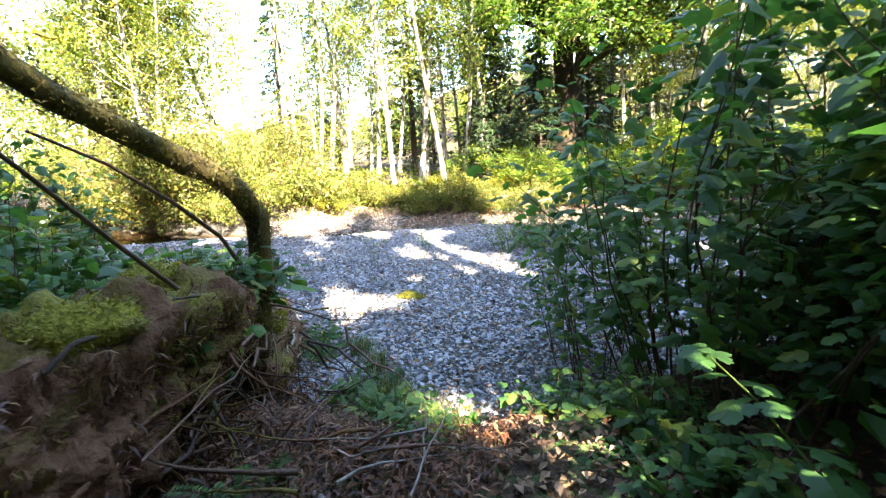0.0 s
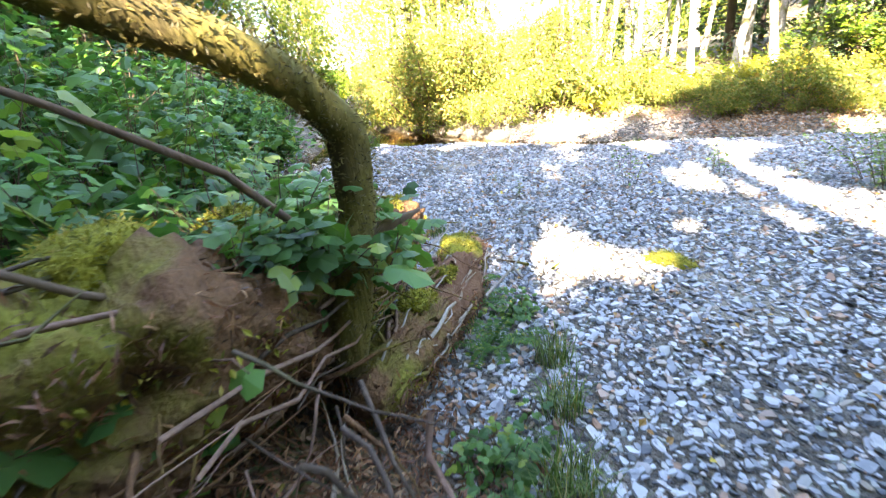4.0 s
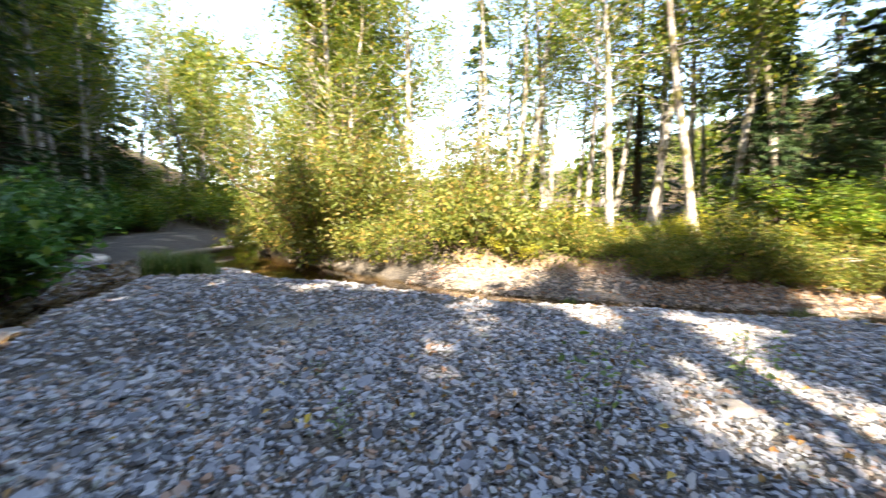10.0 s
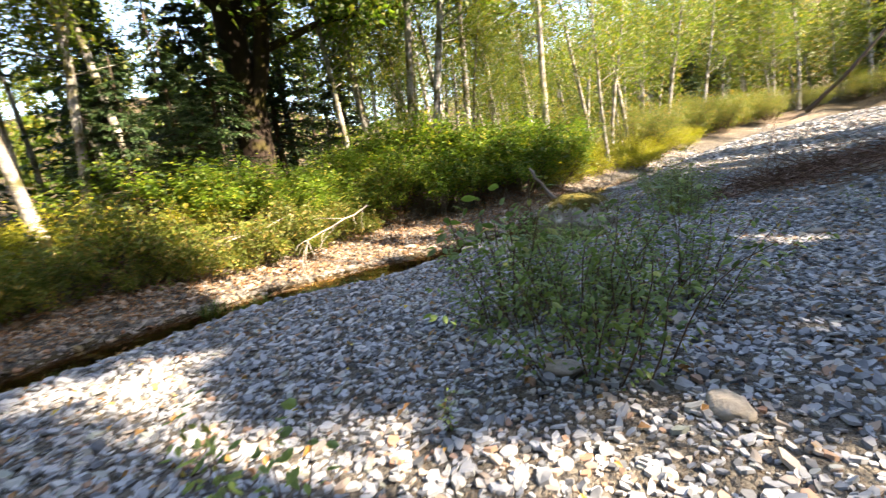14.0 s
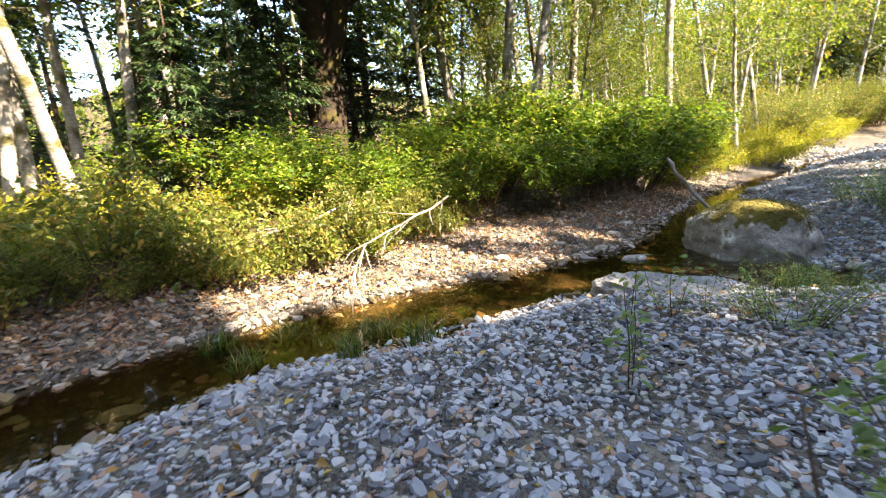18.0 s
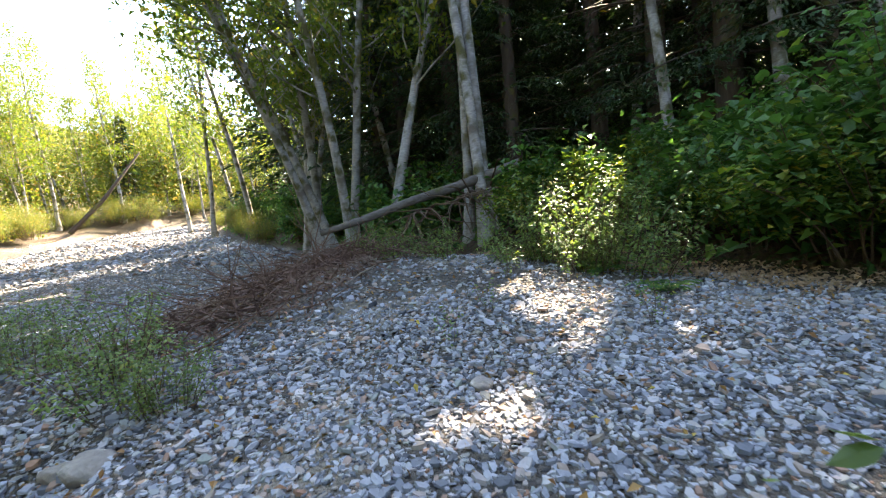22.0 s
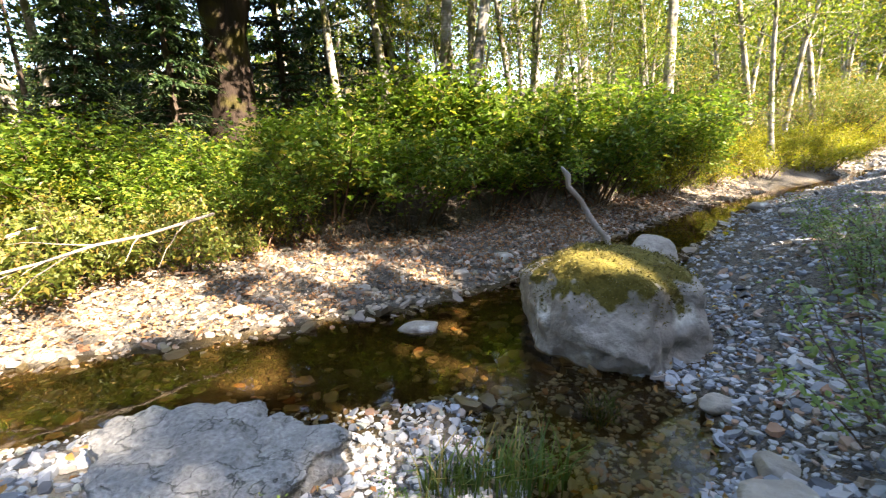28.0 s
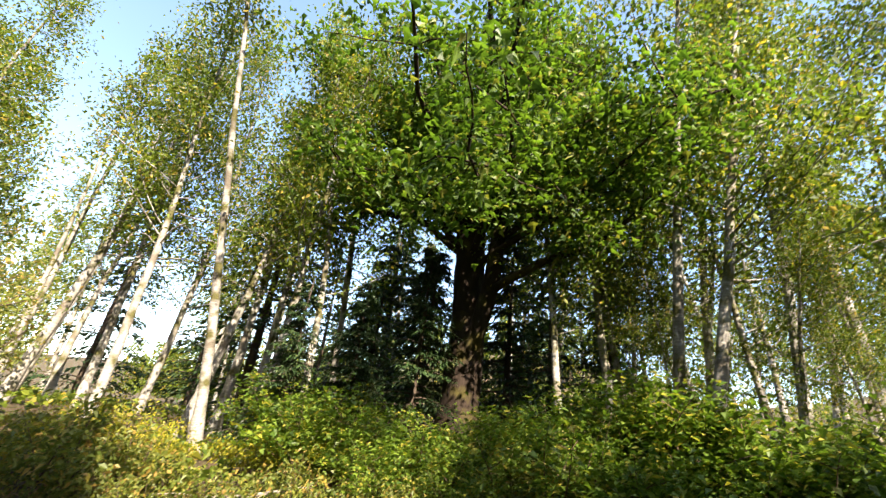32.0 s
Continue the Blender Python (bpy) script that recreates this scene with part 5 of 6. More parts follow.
def fibres(path, n, seed, mats, parent, name="splinter", ln=(0.35, 1.2), r=(0.005, 0.016)):
    """Split strips of wood that run along a log, each a piece of its own."""
    rg = np.random.default_rng(seed)
    pts = np.array([p for p, _ in path], float)
    rad = np.array([q for _, q in path], float)
    m = len(pts) - 1
    for k in range(n):
        a = rg.uniform(-0.2, 6.4)
        u0 = rg.uniform(0, 0.9)
        steps = 6
        span = rg.uniform(*ln) / np.linalg.norm(pts[-1] - pts[0])
        tw, off = rg.normal(0, 0.12), rg.uniform(0.85, 1.08)
        out = []
        rr = rg.uniform(*r)
        for i in range(steps + 1):
            u = min(u0 + span * i / steps, 1.0) * m
            j = min(int(u), m - 1)
            c = pts[j] + (pts[j + 1] - pts[j]) * (u - j)
            d = Vector(pts[j + 1] - pts[j]).normalized()
            e1 = d.cross(Vector((0.2, 0.1, 1))).normalized()
            e2 = e1.cross(d).normalized()
            R = (rad[j] + (rad[j + 1] - rad[j]) * (u - j)) * off
            w = a + tw * i / steps
            q = Vector(c) + (e1 * math.cos(w) + e2 * math.sin(w)) * R
            out.append((np.array(q) + rg.normal(size=3) * 0.024 + d * (1.0 if u0 + span * i / steps > 1 else 0) * 0.05 * i, rr * (1 - 0.75 * (i / steps) ** 2)))
        part(name, tube_mesh(name, [out], mats[k % len(mats)], 4), parent)


def cushion(parent, x, y, z, size, seed):
    """A soft lump of moss with its tufts."""
    me = rock_mesh("moss_cushion", size, seed, MOSS, 0.3, 0.0, 3)
    ob = part("moss_cushion", me, parent, "bright yellow-green moss cushion")
    ob.matrix_world = pose(x, y, z, 0, 0, seed * 40)
    rg = np.random.default_rng(seed)
    P, N = surface_points(me, 900, rg, -0.2)
    V, F = leaves(P - N * 0.005, 0.03, rg, 0.5, 0.35, 0.1, N * 1.2)
    tuft = tagged(part("moss_tuft", mesh_np("moss_tuft", V, F, L_MOSS), ob), kind="stuff")

wad = thing("root_wad", Matrix.Identity(4), "upturned rotten root wad with moss, hanging roots and dead needles", "log")
wad_me = lumpy_log("wad", [((-1.5, -1.1, 0.9), 0.25), ((-1.75, -0.5, 1.1), 0.48), ((-2.05, 0.25, 1.15), 0.52), ((-2.5, 1.05, 1.08), 0.50), ((-3.1, 1.85, 0.84), 0.38), ((-3.65, 2.42, 0.77), 0.31), ((-4.0, 2.74, 0.77), 0.28), ((-4.2, 2.92, 0.78), 0.25)], 2, ROT, 0.34, 84, 210, 0.5)
part("body", wad_me, wad)
DEAD_TWIG = bark_material("dead_brush", (0.09, 0.055, 0.04), (0.25, 0.155, 0.11), (0.15, 0.09, 0.065))
RUST = leaf_material("rust_litter", (0.03, 0.013, 0.007), (0.17, 0.068, 0.03), (0.30, 0.17, 0.09), 0.15)
fuzz_on(wad_me, 20000, 24, 0.075, RUST, "litter", wad, -0.3, lambda P: (P[:, 0] > -2.7) & (fbm(P[:, 0], P[:, 1], 0.7, 37) > -0.45), 0.13, 0.3)
fuzz_on(wad_me, 9000, 21, 0.05, L_MOSS, "moss", wad, 0.35, lambda P: fbm(P[:, 0], P[:, 1], 0.9, 31) > -0.1)
rng = np.random.default_rng(77)
for k in range(120):
    u = rng.uniform(0, 1)
    base = np.array([-1.75, -0.4, 0.85]) + u * np.array([-2.2, 3.05, -0.2]) + rng.normal(size=3) * 0.12
    d = np.array([0.75, 0.25 - 0.3 * u, -0.35]) + rng.normal(size=3) * 0.55
    part("root", tube_mesh("root", [bent(base, d, rng.uniform(0.45, 1.0), rng.uniform(0.008, 0.028), 0.003, rng, 7, -0.6, 0.22)], ROT, 5), wad)

WAD_PATH = [((-1.75, -0.5, 1.1), 0.48), ((-2.05, 0.25, 1.15), 0.52), ((-2.5, 1.05, 1.08), 0.50), ((-3.1, 1.85, 0.84), 0.38), ((-3.65, 2.42, 0.77), 0.31), ((-4.0, 2.74, 0.77), 0.28), ((-4.2, 2.92, 0.78), 0.25)]
fibres(WAD_PATH, 100, 41, (ROT, DEAD_TWIG, DARK_BARK), wad)
for k, (x, y, z, w) in enumerate(((-1.85, 0.2, 1.62, 0.26), (-2.15, 0.55, 1.58, 0.2), (-2.6, 1.0, 1.55, 0.25), (-3.25, 1.95, 1.16, 0.2), (-3.7, 2.42, 1.03, 0.18), (-4.12, 2.84, 1.0, 0.17), (-3.9, 2.62, 1.02, 0.19), (-3.45, 2.2, 1.08, 0.18), (-4.2, 2.95, 0.9, 0.12), (-1.7, -0.4, 1.5, 0.2), (-2.95, 1.5, 1.46, 0.18))):
    cushion(wad, x, y, z, (w, w * 0.8, w * 0.45), 60 + k)
logb = thing("fallen_log", Matrix.Identity(4), "rotten split log with bright yellow-green moss on its broken end", "log")
log_me = lumpy_log("log", [((-2.62, 1.85, 0.38), 0.10), ((-3.1, 2.35, 0.32), 0.25), ((-3.9, 3.2, 0.17), 0.26), ((-4.55, 3.75, 0.06), 0.24), ((-4.8, 3.95, 0.03), 0.15)], 6, ROT, 0.30)
part("body", log_me, logb)
fuzz_on(log_me, 5000, 25, 0.08, RUST, "litter", logb, -0.3, None, 0.12, 0.2)
fuzz_on(log_me, 5600, 22, 0.045, L_MOSS, "moss", logb, 0.2, lambda P: (P[:, 0] < -3.7) | (fbm(P[:, 0], P[:, 1], 0.6, 32) > 0.25))
LOG_PATH = [((-2.62, 1.85, 0.38), 0.10), ((-3.1, 2.35, 0.32), 0.25), ((-3.9, 3.2, 0.17), 0.26), ((-4.55, 3.75, 0.06), 0.24), ((-4.8, 3.95, 0.03), 0.15)]
fibres(LOG_PATH, 240, 42, (ROT, DEADWOOD, DEAD_TWIG, ROT), logb, "splinter", (0.3, 1.1), (0.006, 0.02))
for k, (x, y, z, w) in enumerate(((-4.15, 3.4, 0.36, 0.24), (-4.4, 3.6, 0.31, 0.25), (-4.6, 3.8, 0.25, 0.2), (-3.6, 2.95, 0.47, 0.13), (-3.2, 2.5, 0.56, 0.15))):
    cushion(logb, x, y, z, (w, w * 0.8, w * 0.42), 80 + k)
for k in range(18):
    b = np.array([-4.3, 3.6, 0.15]) + rng.normal(size=3) * np.array([0.45, 0.4, 0.08])
    part("splinter", tube_mesh("splinter", [bent(b, np.array([-0.75, 0.7, 0.12]) + rng.normal(size=3) * 0.25, rng.uniform(0.25, 0.7), 0.018, 0.003, rng, 4, 0, 0.08)], DEADWOOD if k % 3 else ROT, 5), logb)

WAD_ROT = np.random.default_rng(78)
for k in range(34):
    base = np.array([-1.95, 1.15, 0.95]) + WAD_ROT.normal(size=3) * np.array([0.32, 0.35, 0.2])
    d = np.array([0.7, 0.3, -0.6]) + WAD_ROT.normal(size=3) * 0.7
    part("root", tube_mesh("root", [bent(base, d, WAD_ROT.uniform(0.3, 0.9), WAD_ROT.uniform(0.004, 0.015), 0.002, WAD_ROT, 7, -0.7, 0.25)], (DARK_BARK, ROT, DARK_BARK, DEAD_TWIG)[k % 4], 5), wad)

cover("needle_litter", 16000, -2.9, -0.2, lambda x: 0 * x - 1.2, lambda x: 0 * x + 2.3, 0.10, RUST, "rust-brown dead conifer twigs and needles on the bank", 107, lambda x, y, r: r.random(len(x)) < np.clip(1.3 + fbm(x, y, 0.8, 36) + x * 0.35 + 0.2, 0, 1), 0.07, 0.12, "litter")
cover("tan_litter", 2600, 2.6, 9, lambda x: NEAR_BANK(x) - 0.4, lambda x: NEAR_BANK(x) + 0.75, 0.08, bark_material("tan_leaf", (0.22, 0.14, 0.08), (0.48, 0.36, 0.24), (0.34, 0.22, 0.12)), "tan dead leaves along the foot of the bank", 108, None, 0.07, 0.5, "litter")
for k in range(95):
    x, y = rng.uniform(-2.4, -0.35), rng.uniform(-0.9, 2.0)
    a = rng.uniform(0, 6.283)
    tagged(new("dead_branch", tube_mesh("dead_branch", [bent((x, y, ground_z(x, y) + rng.uniform(0.01, 0.16)), (math.cos(a), math.sin(a), rng.normal() * 0.12), rng.uniform(0.25, 1.0), rng.uniform(0.005, 0.017), 0.002, rng, 6, 0, 0.13)], (TWIG, DEADWOOD, DEAD_TWIG, ROT)[k % 4], 5)), "dead brown branch lying on the littered bank", "stick", "dead branches by the root wad")

limb = thing("mossy_limb", Matrix.Identity(4), "bent dead limb wrapped in brown-green moss, rising from the root wad", "branch")
limb_path = [((-2.69, 1.82, 0.62), 0.11), ((-2.72, 1.95, 1.07), 0.105), ((-2.75, 2.06, 1.47), 0.10), ((-2.75, 2.08, 1.82), 0.098), ((-2.69, 1.88, 2.06), 0.09), ((-2.60, 1.55, 2.25), 0.085), ((-2.50, 1.05, 2.46), 0.08), ((-2.32, 0.53, 2.66), 0.07), ((-2.06, 0.15, 2.83), 0.065), ((-1.66, -0.50, 3.15), 0.055), ((-1.36, -1.20, 3.60), 0.045)]
limb_me = lumpy_log("limb", limb_path, 9, bark_material("mossy_bark", (0.03, 0.022, 0.012), (0.09, 0.065, 0.03), (0.06, 0.045, 0.02), (0.12, 0.10, 0.025), 0.47), 0.22, 14, 60)
part("limb", limb_me, limb)
L_LIMB = leaf_material("limb_moss", (0.05, 0.04, 0.012), (0.16, 0.12, 0.03), (0.20, 0.17, 0.05), 0.2)
fuzz_on(limb_me, 9000, 23, 0.032, L_LIMB, "moss", limb, -1.0, lambda P: fbm(P[:, 0] * 2, P[:, 2] * 2, 0.7, 33) > -0.45, 0.3, 0.7)
for p in ([((-2.66, 1.85, 1.32), 0.02), ((-2.51, 1.50, 1.77), 0.017), ((-2.38, 1.10, 2.07), 0.013), ((-2.26, 0.70, 2.32), 0.009), ((-2.06, 0.30, 2.47), 0.006)],
          [((-2.46, 1.40, 1.22), 0.018), ((-2.31, 1.00, 1.52), 0.016), ((-2.16, 0.60, 1.92), 0.013), ((-1.96, 0.20, 2.32), 0.010), ((-1.86, -0.10, 2.62), 0.006)],
          [((-2.74, 2.00, 1.32), 0.03), ((-2.81, 2.25, 1.30), 0.035), ((-2.86, 2.45, 1.32), 0.012)]):
    part("twig", tube_mesh("twig", [p], TWIG, 6), limb)

clump = thing("moss_clump", Matrix.Identity(4), "low mossy clump with grass on the open gravel", "moss")
cushion(clump, -2.96, 5.07, 0.06, (0.26, 0.17, 0.13), 95)
# snag by the side stream
snag = thing("dead_snag", Matrix.Identity(4), "tall broken dead tree with a mossy forked lower trunk", "tree")
sx, sy = -20.0, 2.3
sz = ground_z(sx, sy)
part("trunk", lumpy_log("trunk", [((sx, sy, sz - 0.2), 0.40), ((sx, sy, sz + 1.0), 0.33), ((sx, sy, sz + 3.0), 0.31), ((sx, sy + 0.05, 4.2), 0.28), ((sx, sy + 0.15, 6.0), 0.20), ((sx, sy + 0.35, 7.6), 0.15), ((sx, sy + 0.55, 8.5), 0.12)], 12, bark_material("snag_wood", (0.10, 0.085, 0.07), (0.30, 0.26, 0.22), (0.14, 0.10, 0.06), (0.12, 0.09, 0.02), 0.55, (8, 8, 1)), 0.2, 18, 40), snag)
part("fork", lumpy_log("fork", [((sx, sy + 0.1, 3.6), 0.24), ((sx, sy - 0.4, 4.0), 0.19), ((sx, sy - 0.65, 4.6), 0.15), ((sx, sy - 0.75, 5.0), 0.10)], 13, DEADWOOD, 0.2, 12, 16), snag)
part("stub", lumpy_log("stub", [((sx, sy + 0.2, 8.4), 0.16), ((sx, sy + 0.35, 8.6), 0.14), ((sx, sy + 0.1, 8.75), 0.12), ((sx, sy - 0.15, 8.7), 0.05)], 14, DEADWOOD, 0.2, 12, 10), snag)

# downstream: the fallen trunk and its brush pile
tree = thing("fallen_alder", Matrix.Identity(4), "long fallen alder trunk leaning from the bank over a brush pile", "log")
part("trunk", lumpy_log("trunk", [((9.75, 11.4, 1.22), 0.07), ((9.9, 10.4, 1.43), 0.095), ((10.05, 9.0, 1.82), 0.11), ((10.3, 7.4, 2.18), 0.13), ((10.5, 5.8, 2.6), 0.15)], 15, bark_material("fallen_bark", (0.05, 0.042, 0.034), (0.19, 0.165, 0.135), (0.09, 0.075, 0.058), (0.08, 0.08, 0.02), 0.66, (3, 3, 8)), 0.08, 14, 30), tree)
for k in range(34):
    b = np.array([10.1, 8.0, 1.75]) + np.array([0.1, -1, 0.25]) * rng.uniform(-1.2, 1.2)
    part("branch", tube_mesh("branch", [bent(b, (-1 + rng.normal() * 0.5, rng.normal() * 0.8, -0.3 + rng.normal() * 0.4), rng.uniform(0.8, 2.0), 0.03, 0.006, rng, 5, -0.3, 0.15)], TWIG, 5), tree)
paths = []
for k in range(430):
    u = rng.uniform(0, 1)
    c = np.array([4.6, 13.2, 0.0]) * (1 - u) + np.array([9.6, 10.0, 0.0]) * u
    x, y = c[:2] + rng.normal(size=2) * np.array([0.7, 0.75]) * (0.5 + 0.8 * u)
    top = 0.06 + 0.42 * u
    paths.append(bent((x, y, ground_z(x, y) + rng.uniform(0, 1) ** 1.5 * top), (rng.normal(), rng.normal(), rng.normal() * 0.25), rng.uniform(0.4, 1.6), 0.015, 0.004, rng, 4, 0, 0.2))
tagged(new("brush_pile", tube_mesh("brush_pile", paths, DEAD_TWIG, 3)), "low pile of reddish-brown dead brush and driftwood on the gravel", "driftwood", kind="stuff")
rngb = np.random.default_rng(9)
u = rngb.uniform(0, 1, 5000)
c = np.array([[4.4, 13.3]]) * (1 - u[:, None]) + np.array([[9.8, 9.9]]) * u[:, None] + rngb.normal(size=(5000, 2)) * 0.6
z = land(c[:, 0], c[:, 1])[0] + rngb.uniform(0, 1, 5000) ** 2 * (0.05 + 0.3 * u)
V, F = leaves(np.concatenate([c, z[:, None]], 1), 0.15, rngb, 0.5, 0.18)
tagged(new("dead_needles", mesh_np("dead_needles", V, F, DEAD_TWIG)), "rust-brown dead conifer twigs covering the brush pile", "driftwood", kind="stuff")


ROOT_BARK = bark_material("root_bark", (0.10, 0.05, 0.03), (0.28, 0.15, 0.09), (0.18, 0.10, 0.06))


def stick(label, path, mat, name="stick"):
    return tagged(new(name, tube_mesh(name, [path], mat, 7)), label, "stick")


for cx, n in ((-3.6, 26), (-2.2, 34), (-1.0, 30), (-6.4, 22), (-8.6, 18), (3.0, 20), (5.2, 18)):
    roots = thing("exposed_roots", Matrix.Identity(4), "reddish-brown roots hanging from the undercut creek bank", "roots", "exposed roots under the far bank")
    for k in range(n):
        x = cx + rng.normal() * 0.45
        y = float(FAR_BANK(x)) + rng.uniform(0.15, 0.6)
        part("root", tube_mesh("root", [bent((x, y, ground_z(x, y) + rng.uniform(0, 0.1)), (rng.normal() * 0.6, -1, 0.15 + rng.normal() * 0.25), rng.uniform(0.35, 0.95), rng.uniform(0.008, 0.02), 0.003, rng, 6, -1.5, 0.2)], ROOT_BARK, 5), roots)


stick("bleached stick leaning behind the mossy boulder", [((3.80, 17.25, -0.30), 0.045), ((3.70, 17.42, 0.10), 0.042), ((3.55, 17.7, 0.42), 0.045), ((3.47, 17.85, 0.66), 0.036), ((3.33, 18.0, 0.86), 0.04), ((3.36, 18.1, 1.02), 0.05), ((3.28, 18.15, 1.14), 0.025)], DEADWOOD)
def bare_branch(path, forks, seed):
    """A bleached branch hanging over the bank, forked into thin twigs towards its tip."""
    r = np.random.default_rng(seed)
    root = thing("bare_branch", Matrix.Identity(4), "pale bare forked branch hanging from the far bank", "branch", "bare branches on the far bank")
    part("stem", tube_mesh("stem", [path], DEADWOOD, 7), root)
    pts = [np.array(p) for p, _ in path]
    for k in range(forks):
        i = min(k * (len(pts) - 1) // forks, len(pts) - 2)
        q = pts[i] + (pts[i + 1] - pts[i]) * r.uniform(0, 1)
        d = pts[i] - pts[i + 1]
        d = d / np.linalg.norm(d) + r.normal(size=3) * np.array([0.4, 0.3, 0.35]) + np.array([0, 0, -0.25])
        part("twig", tube_mesh("twig", [bent(q, d, r.uniform(0.3, 0.8), 0.011, 0.003, r, 6, -0.5, 0.16)], DEADWOOD, 5), root)
    return root


bare_branch([((-3.75, 15.2, -0.05), 0.005), ((-3.62, 15.4, 0.2), 0.009), ((-3.5, 15.55, 0.38), 0.012), ((-3.2, 15.9, 0.46), 0.014), ((-2.94, 16.24, 0.5), 0.016), ((-2.6, 16.6, 0.6), 0.018), ((-2.3, 17.0, 0.62), 0.02), ((-1.8, 17.8, 0.75), 0.024)], 12, 121)
bare_branch([((-5.4, 16.2, -0.1), 0.006), ((-5.3, 16.4, 0.25), 0.012), ((-5.1, 16.65, 0.45), 0.016), ((-4.9, 16.8, 0.5), 0.02), ((-4.2, 17.2, 0.62), 0.024), ((-3.6, 17.9, 0.8), 0.028)], 9, 122)
for k in range(16):
    x = rng.uniform(-6, 8)
    y = float(FAR_BANK(x)) + rng.uniform(-0.5, 0.4)
    stick("thin dead stick stuck in the far bank", bent((x, y, ground_z(x, y) - 0.05), (rng.normal() * 0.5, -0.7, 0.5 + rng.normal() * 0.4), rng.uniform(0.5, 1.2), 0.014, 0.004, rng, 5, -0.4, 0.15), DEADWOOD if k % 2 else TWIG)
stick("dead black log leaning across the far bend", [((53, 38, 3.0), 0.25), ((54.5, 35, 6.5), 0.2), ((56, 31.5, 11.5), 0.1)], DARK_BARK, "leaning_log")
stick("bleached log lying by the upstream pool", [((-22.5, 7.0, -0.25), 0.16), ((-23.5, 8.2, -0.2), 0.15), ((-24.5, 9.8, -0.15), 0.1)], DEADWOOD, "driftwood_log")
stick("bleached log lying by the upstream pool", [((-19.5, 10.6, -0.3), 0.2), ((-20.4, 11.6, -0.15), 0.2), ((-21.2, 12.6, 0.0), 0.12)], DEADWOOD, "driftwood_log")
stick("short black wet log among the side stream stones", [((-7.6, 3.0, 0.03), 0.06), ((-8.0, 3.35, 0.03), 0.07), ((-8.25, 3.7, 0.02), 0.04)], DARK_BARK, "driftwood_log")
stick("thin grey stick lying on the bar", [((5.4, 11.0, 0.52), 0.012), ((5.9, 10.75, 0.60), 0.014), ((6.5, 10.4, 0.66), 0.01)], DEADWOOD)


# ---------------------------------------------------------------- shrubs and herbs along the walk
BAR_WILLOW = [make_broad_plant("bar_willow_shrub", 1.15, 1.5, 80 + k, L_WILLOW, 28, 58, 0.05, OVAL, "thin-stemmed small-leaved willow shrub growing in the gravel", "shrub", 0.15, (0, 0), 0.06) for k in range(2)]
SAPLING = make_broad_plant("willow_sapling", 0.75, 0.35, 83, L_WILLOW, 3, 22, 0.06, OVAL, "spindly young sapling growing from the gravel", "sapling", 0.25, (0, 0), 0.05)
HERB = make_broad_plant("leafy_herb", 0.45, 0.6, 84, L_BERRY, 14, 9, 0.10, LOBED, "low leafy green herb with broad soft leaves", "plant", 0.2, (0, 0), 0.07)
COVER = make_broad_plant("creeping_herb", 0.22, 0.8, 85, L_BERRY, 30, 10, 0.055, OVAL, "low dense patch of small dark green leaves", "plant", 0.1, (0, 0), 0.06)
GRASS = make_grass("grass_clump", 0.18, 0.38, 90, 86, "clump of green grass by the water")
TALL_GRASS = make_grass("grass_clump", 0.3, 0.7, 160, 87, "tall clump of arching grass on the stream bank", 0.8, 0.014)
SALMON = [make_broad_plant("salmonberry_bush", 2.9, 2.2, 88 + k, L_BERRY, 16, 46, 0.115, LOBED, "tall leafy salmonberry bush with thin reddish stems", "bush", 0.22, (-0.12, 0.0), 0.16) for k in range(2)]
PROTOS += [*BAR_WILLOW, SAPLING, HERB, COVER, GRASS, TALL_GRASS, *SALMON]

for x, y, s in ((-2.4, 9.0, 0.95), (-1.15, 9.55, 0.9), (-1.75, 9.95, 0.85), (-2.3, 10.0, 0.8)):
    put(BAR_WILLOW[int(x * 7) % 2], x, y, s, x * 90, group="willow shrubs on the bar")
for x, y, s in ((3.2, 13.0, 0.85), (4.0, 13.4, 0.85), (4.8, 14.6, 0.8), (5.6, 15.3, 0.8), (-0.5, 12.2, 0.5), (2.7, 12.5, 0.5), (6.6, 16.5, 0.8),
                (7.6, 9.9, 0.75), (7.3, 9.1, 0.75), (8.3, 10.6, 0.6), (6.4, 7.9, 0.8), (5.4, 7.0, 0.9), (5.6, 6.6, 1.5), (6.3, 6.8, 1.7), (7.0, 7.0, 1.5), (5.1, 6.3, 1.4), (0.15, 12.65, 0.3), (0.75, 12.7, 0.32)):
    put(BAR_WILLOW[int(x * 3) % 2], x, y, s, x * 77, group="willow shrubs downstream")
for x, y, s in ((-4.9, 7.0, 1.0), (-4.3, 8.4, 0.95), (-4.5, 8.5, 0.8), (-2.1, 11.8, 1.15), (-1.2, 12.6, 0.8), (-0.8, 9.7, 1.6), (2.9, 10.1, 0.65), (3.7, 9.4, 0.6), (4.7, 7.8, 1.2), (2.6, 8.0, 0.7), (-5.8, 5.6, 0.5), (-1.2, 12.6, 0.6), (-0.9, 12.55, 0.5), (-0.1, 12.8, 0.5), (-2.5, 9.95, 1.7), (-2.25, 10.15, 1.8), (-2.6, 10.1, 1.4), (-3.5, 8.8, 0.35), (-6.8, 5.9, 0.3), (5.0, 8.6, 0.8)):
    put(SAPLING, x, y, s, x * 123, group="saplings on the bar")
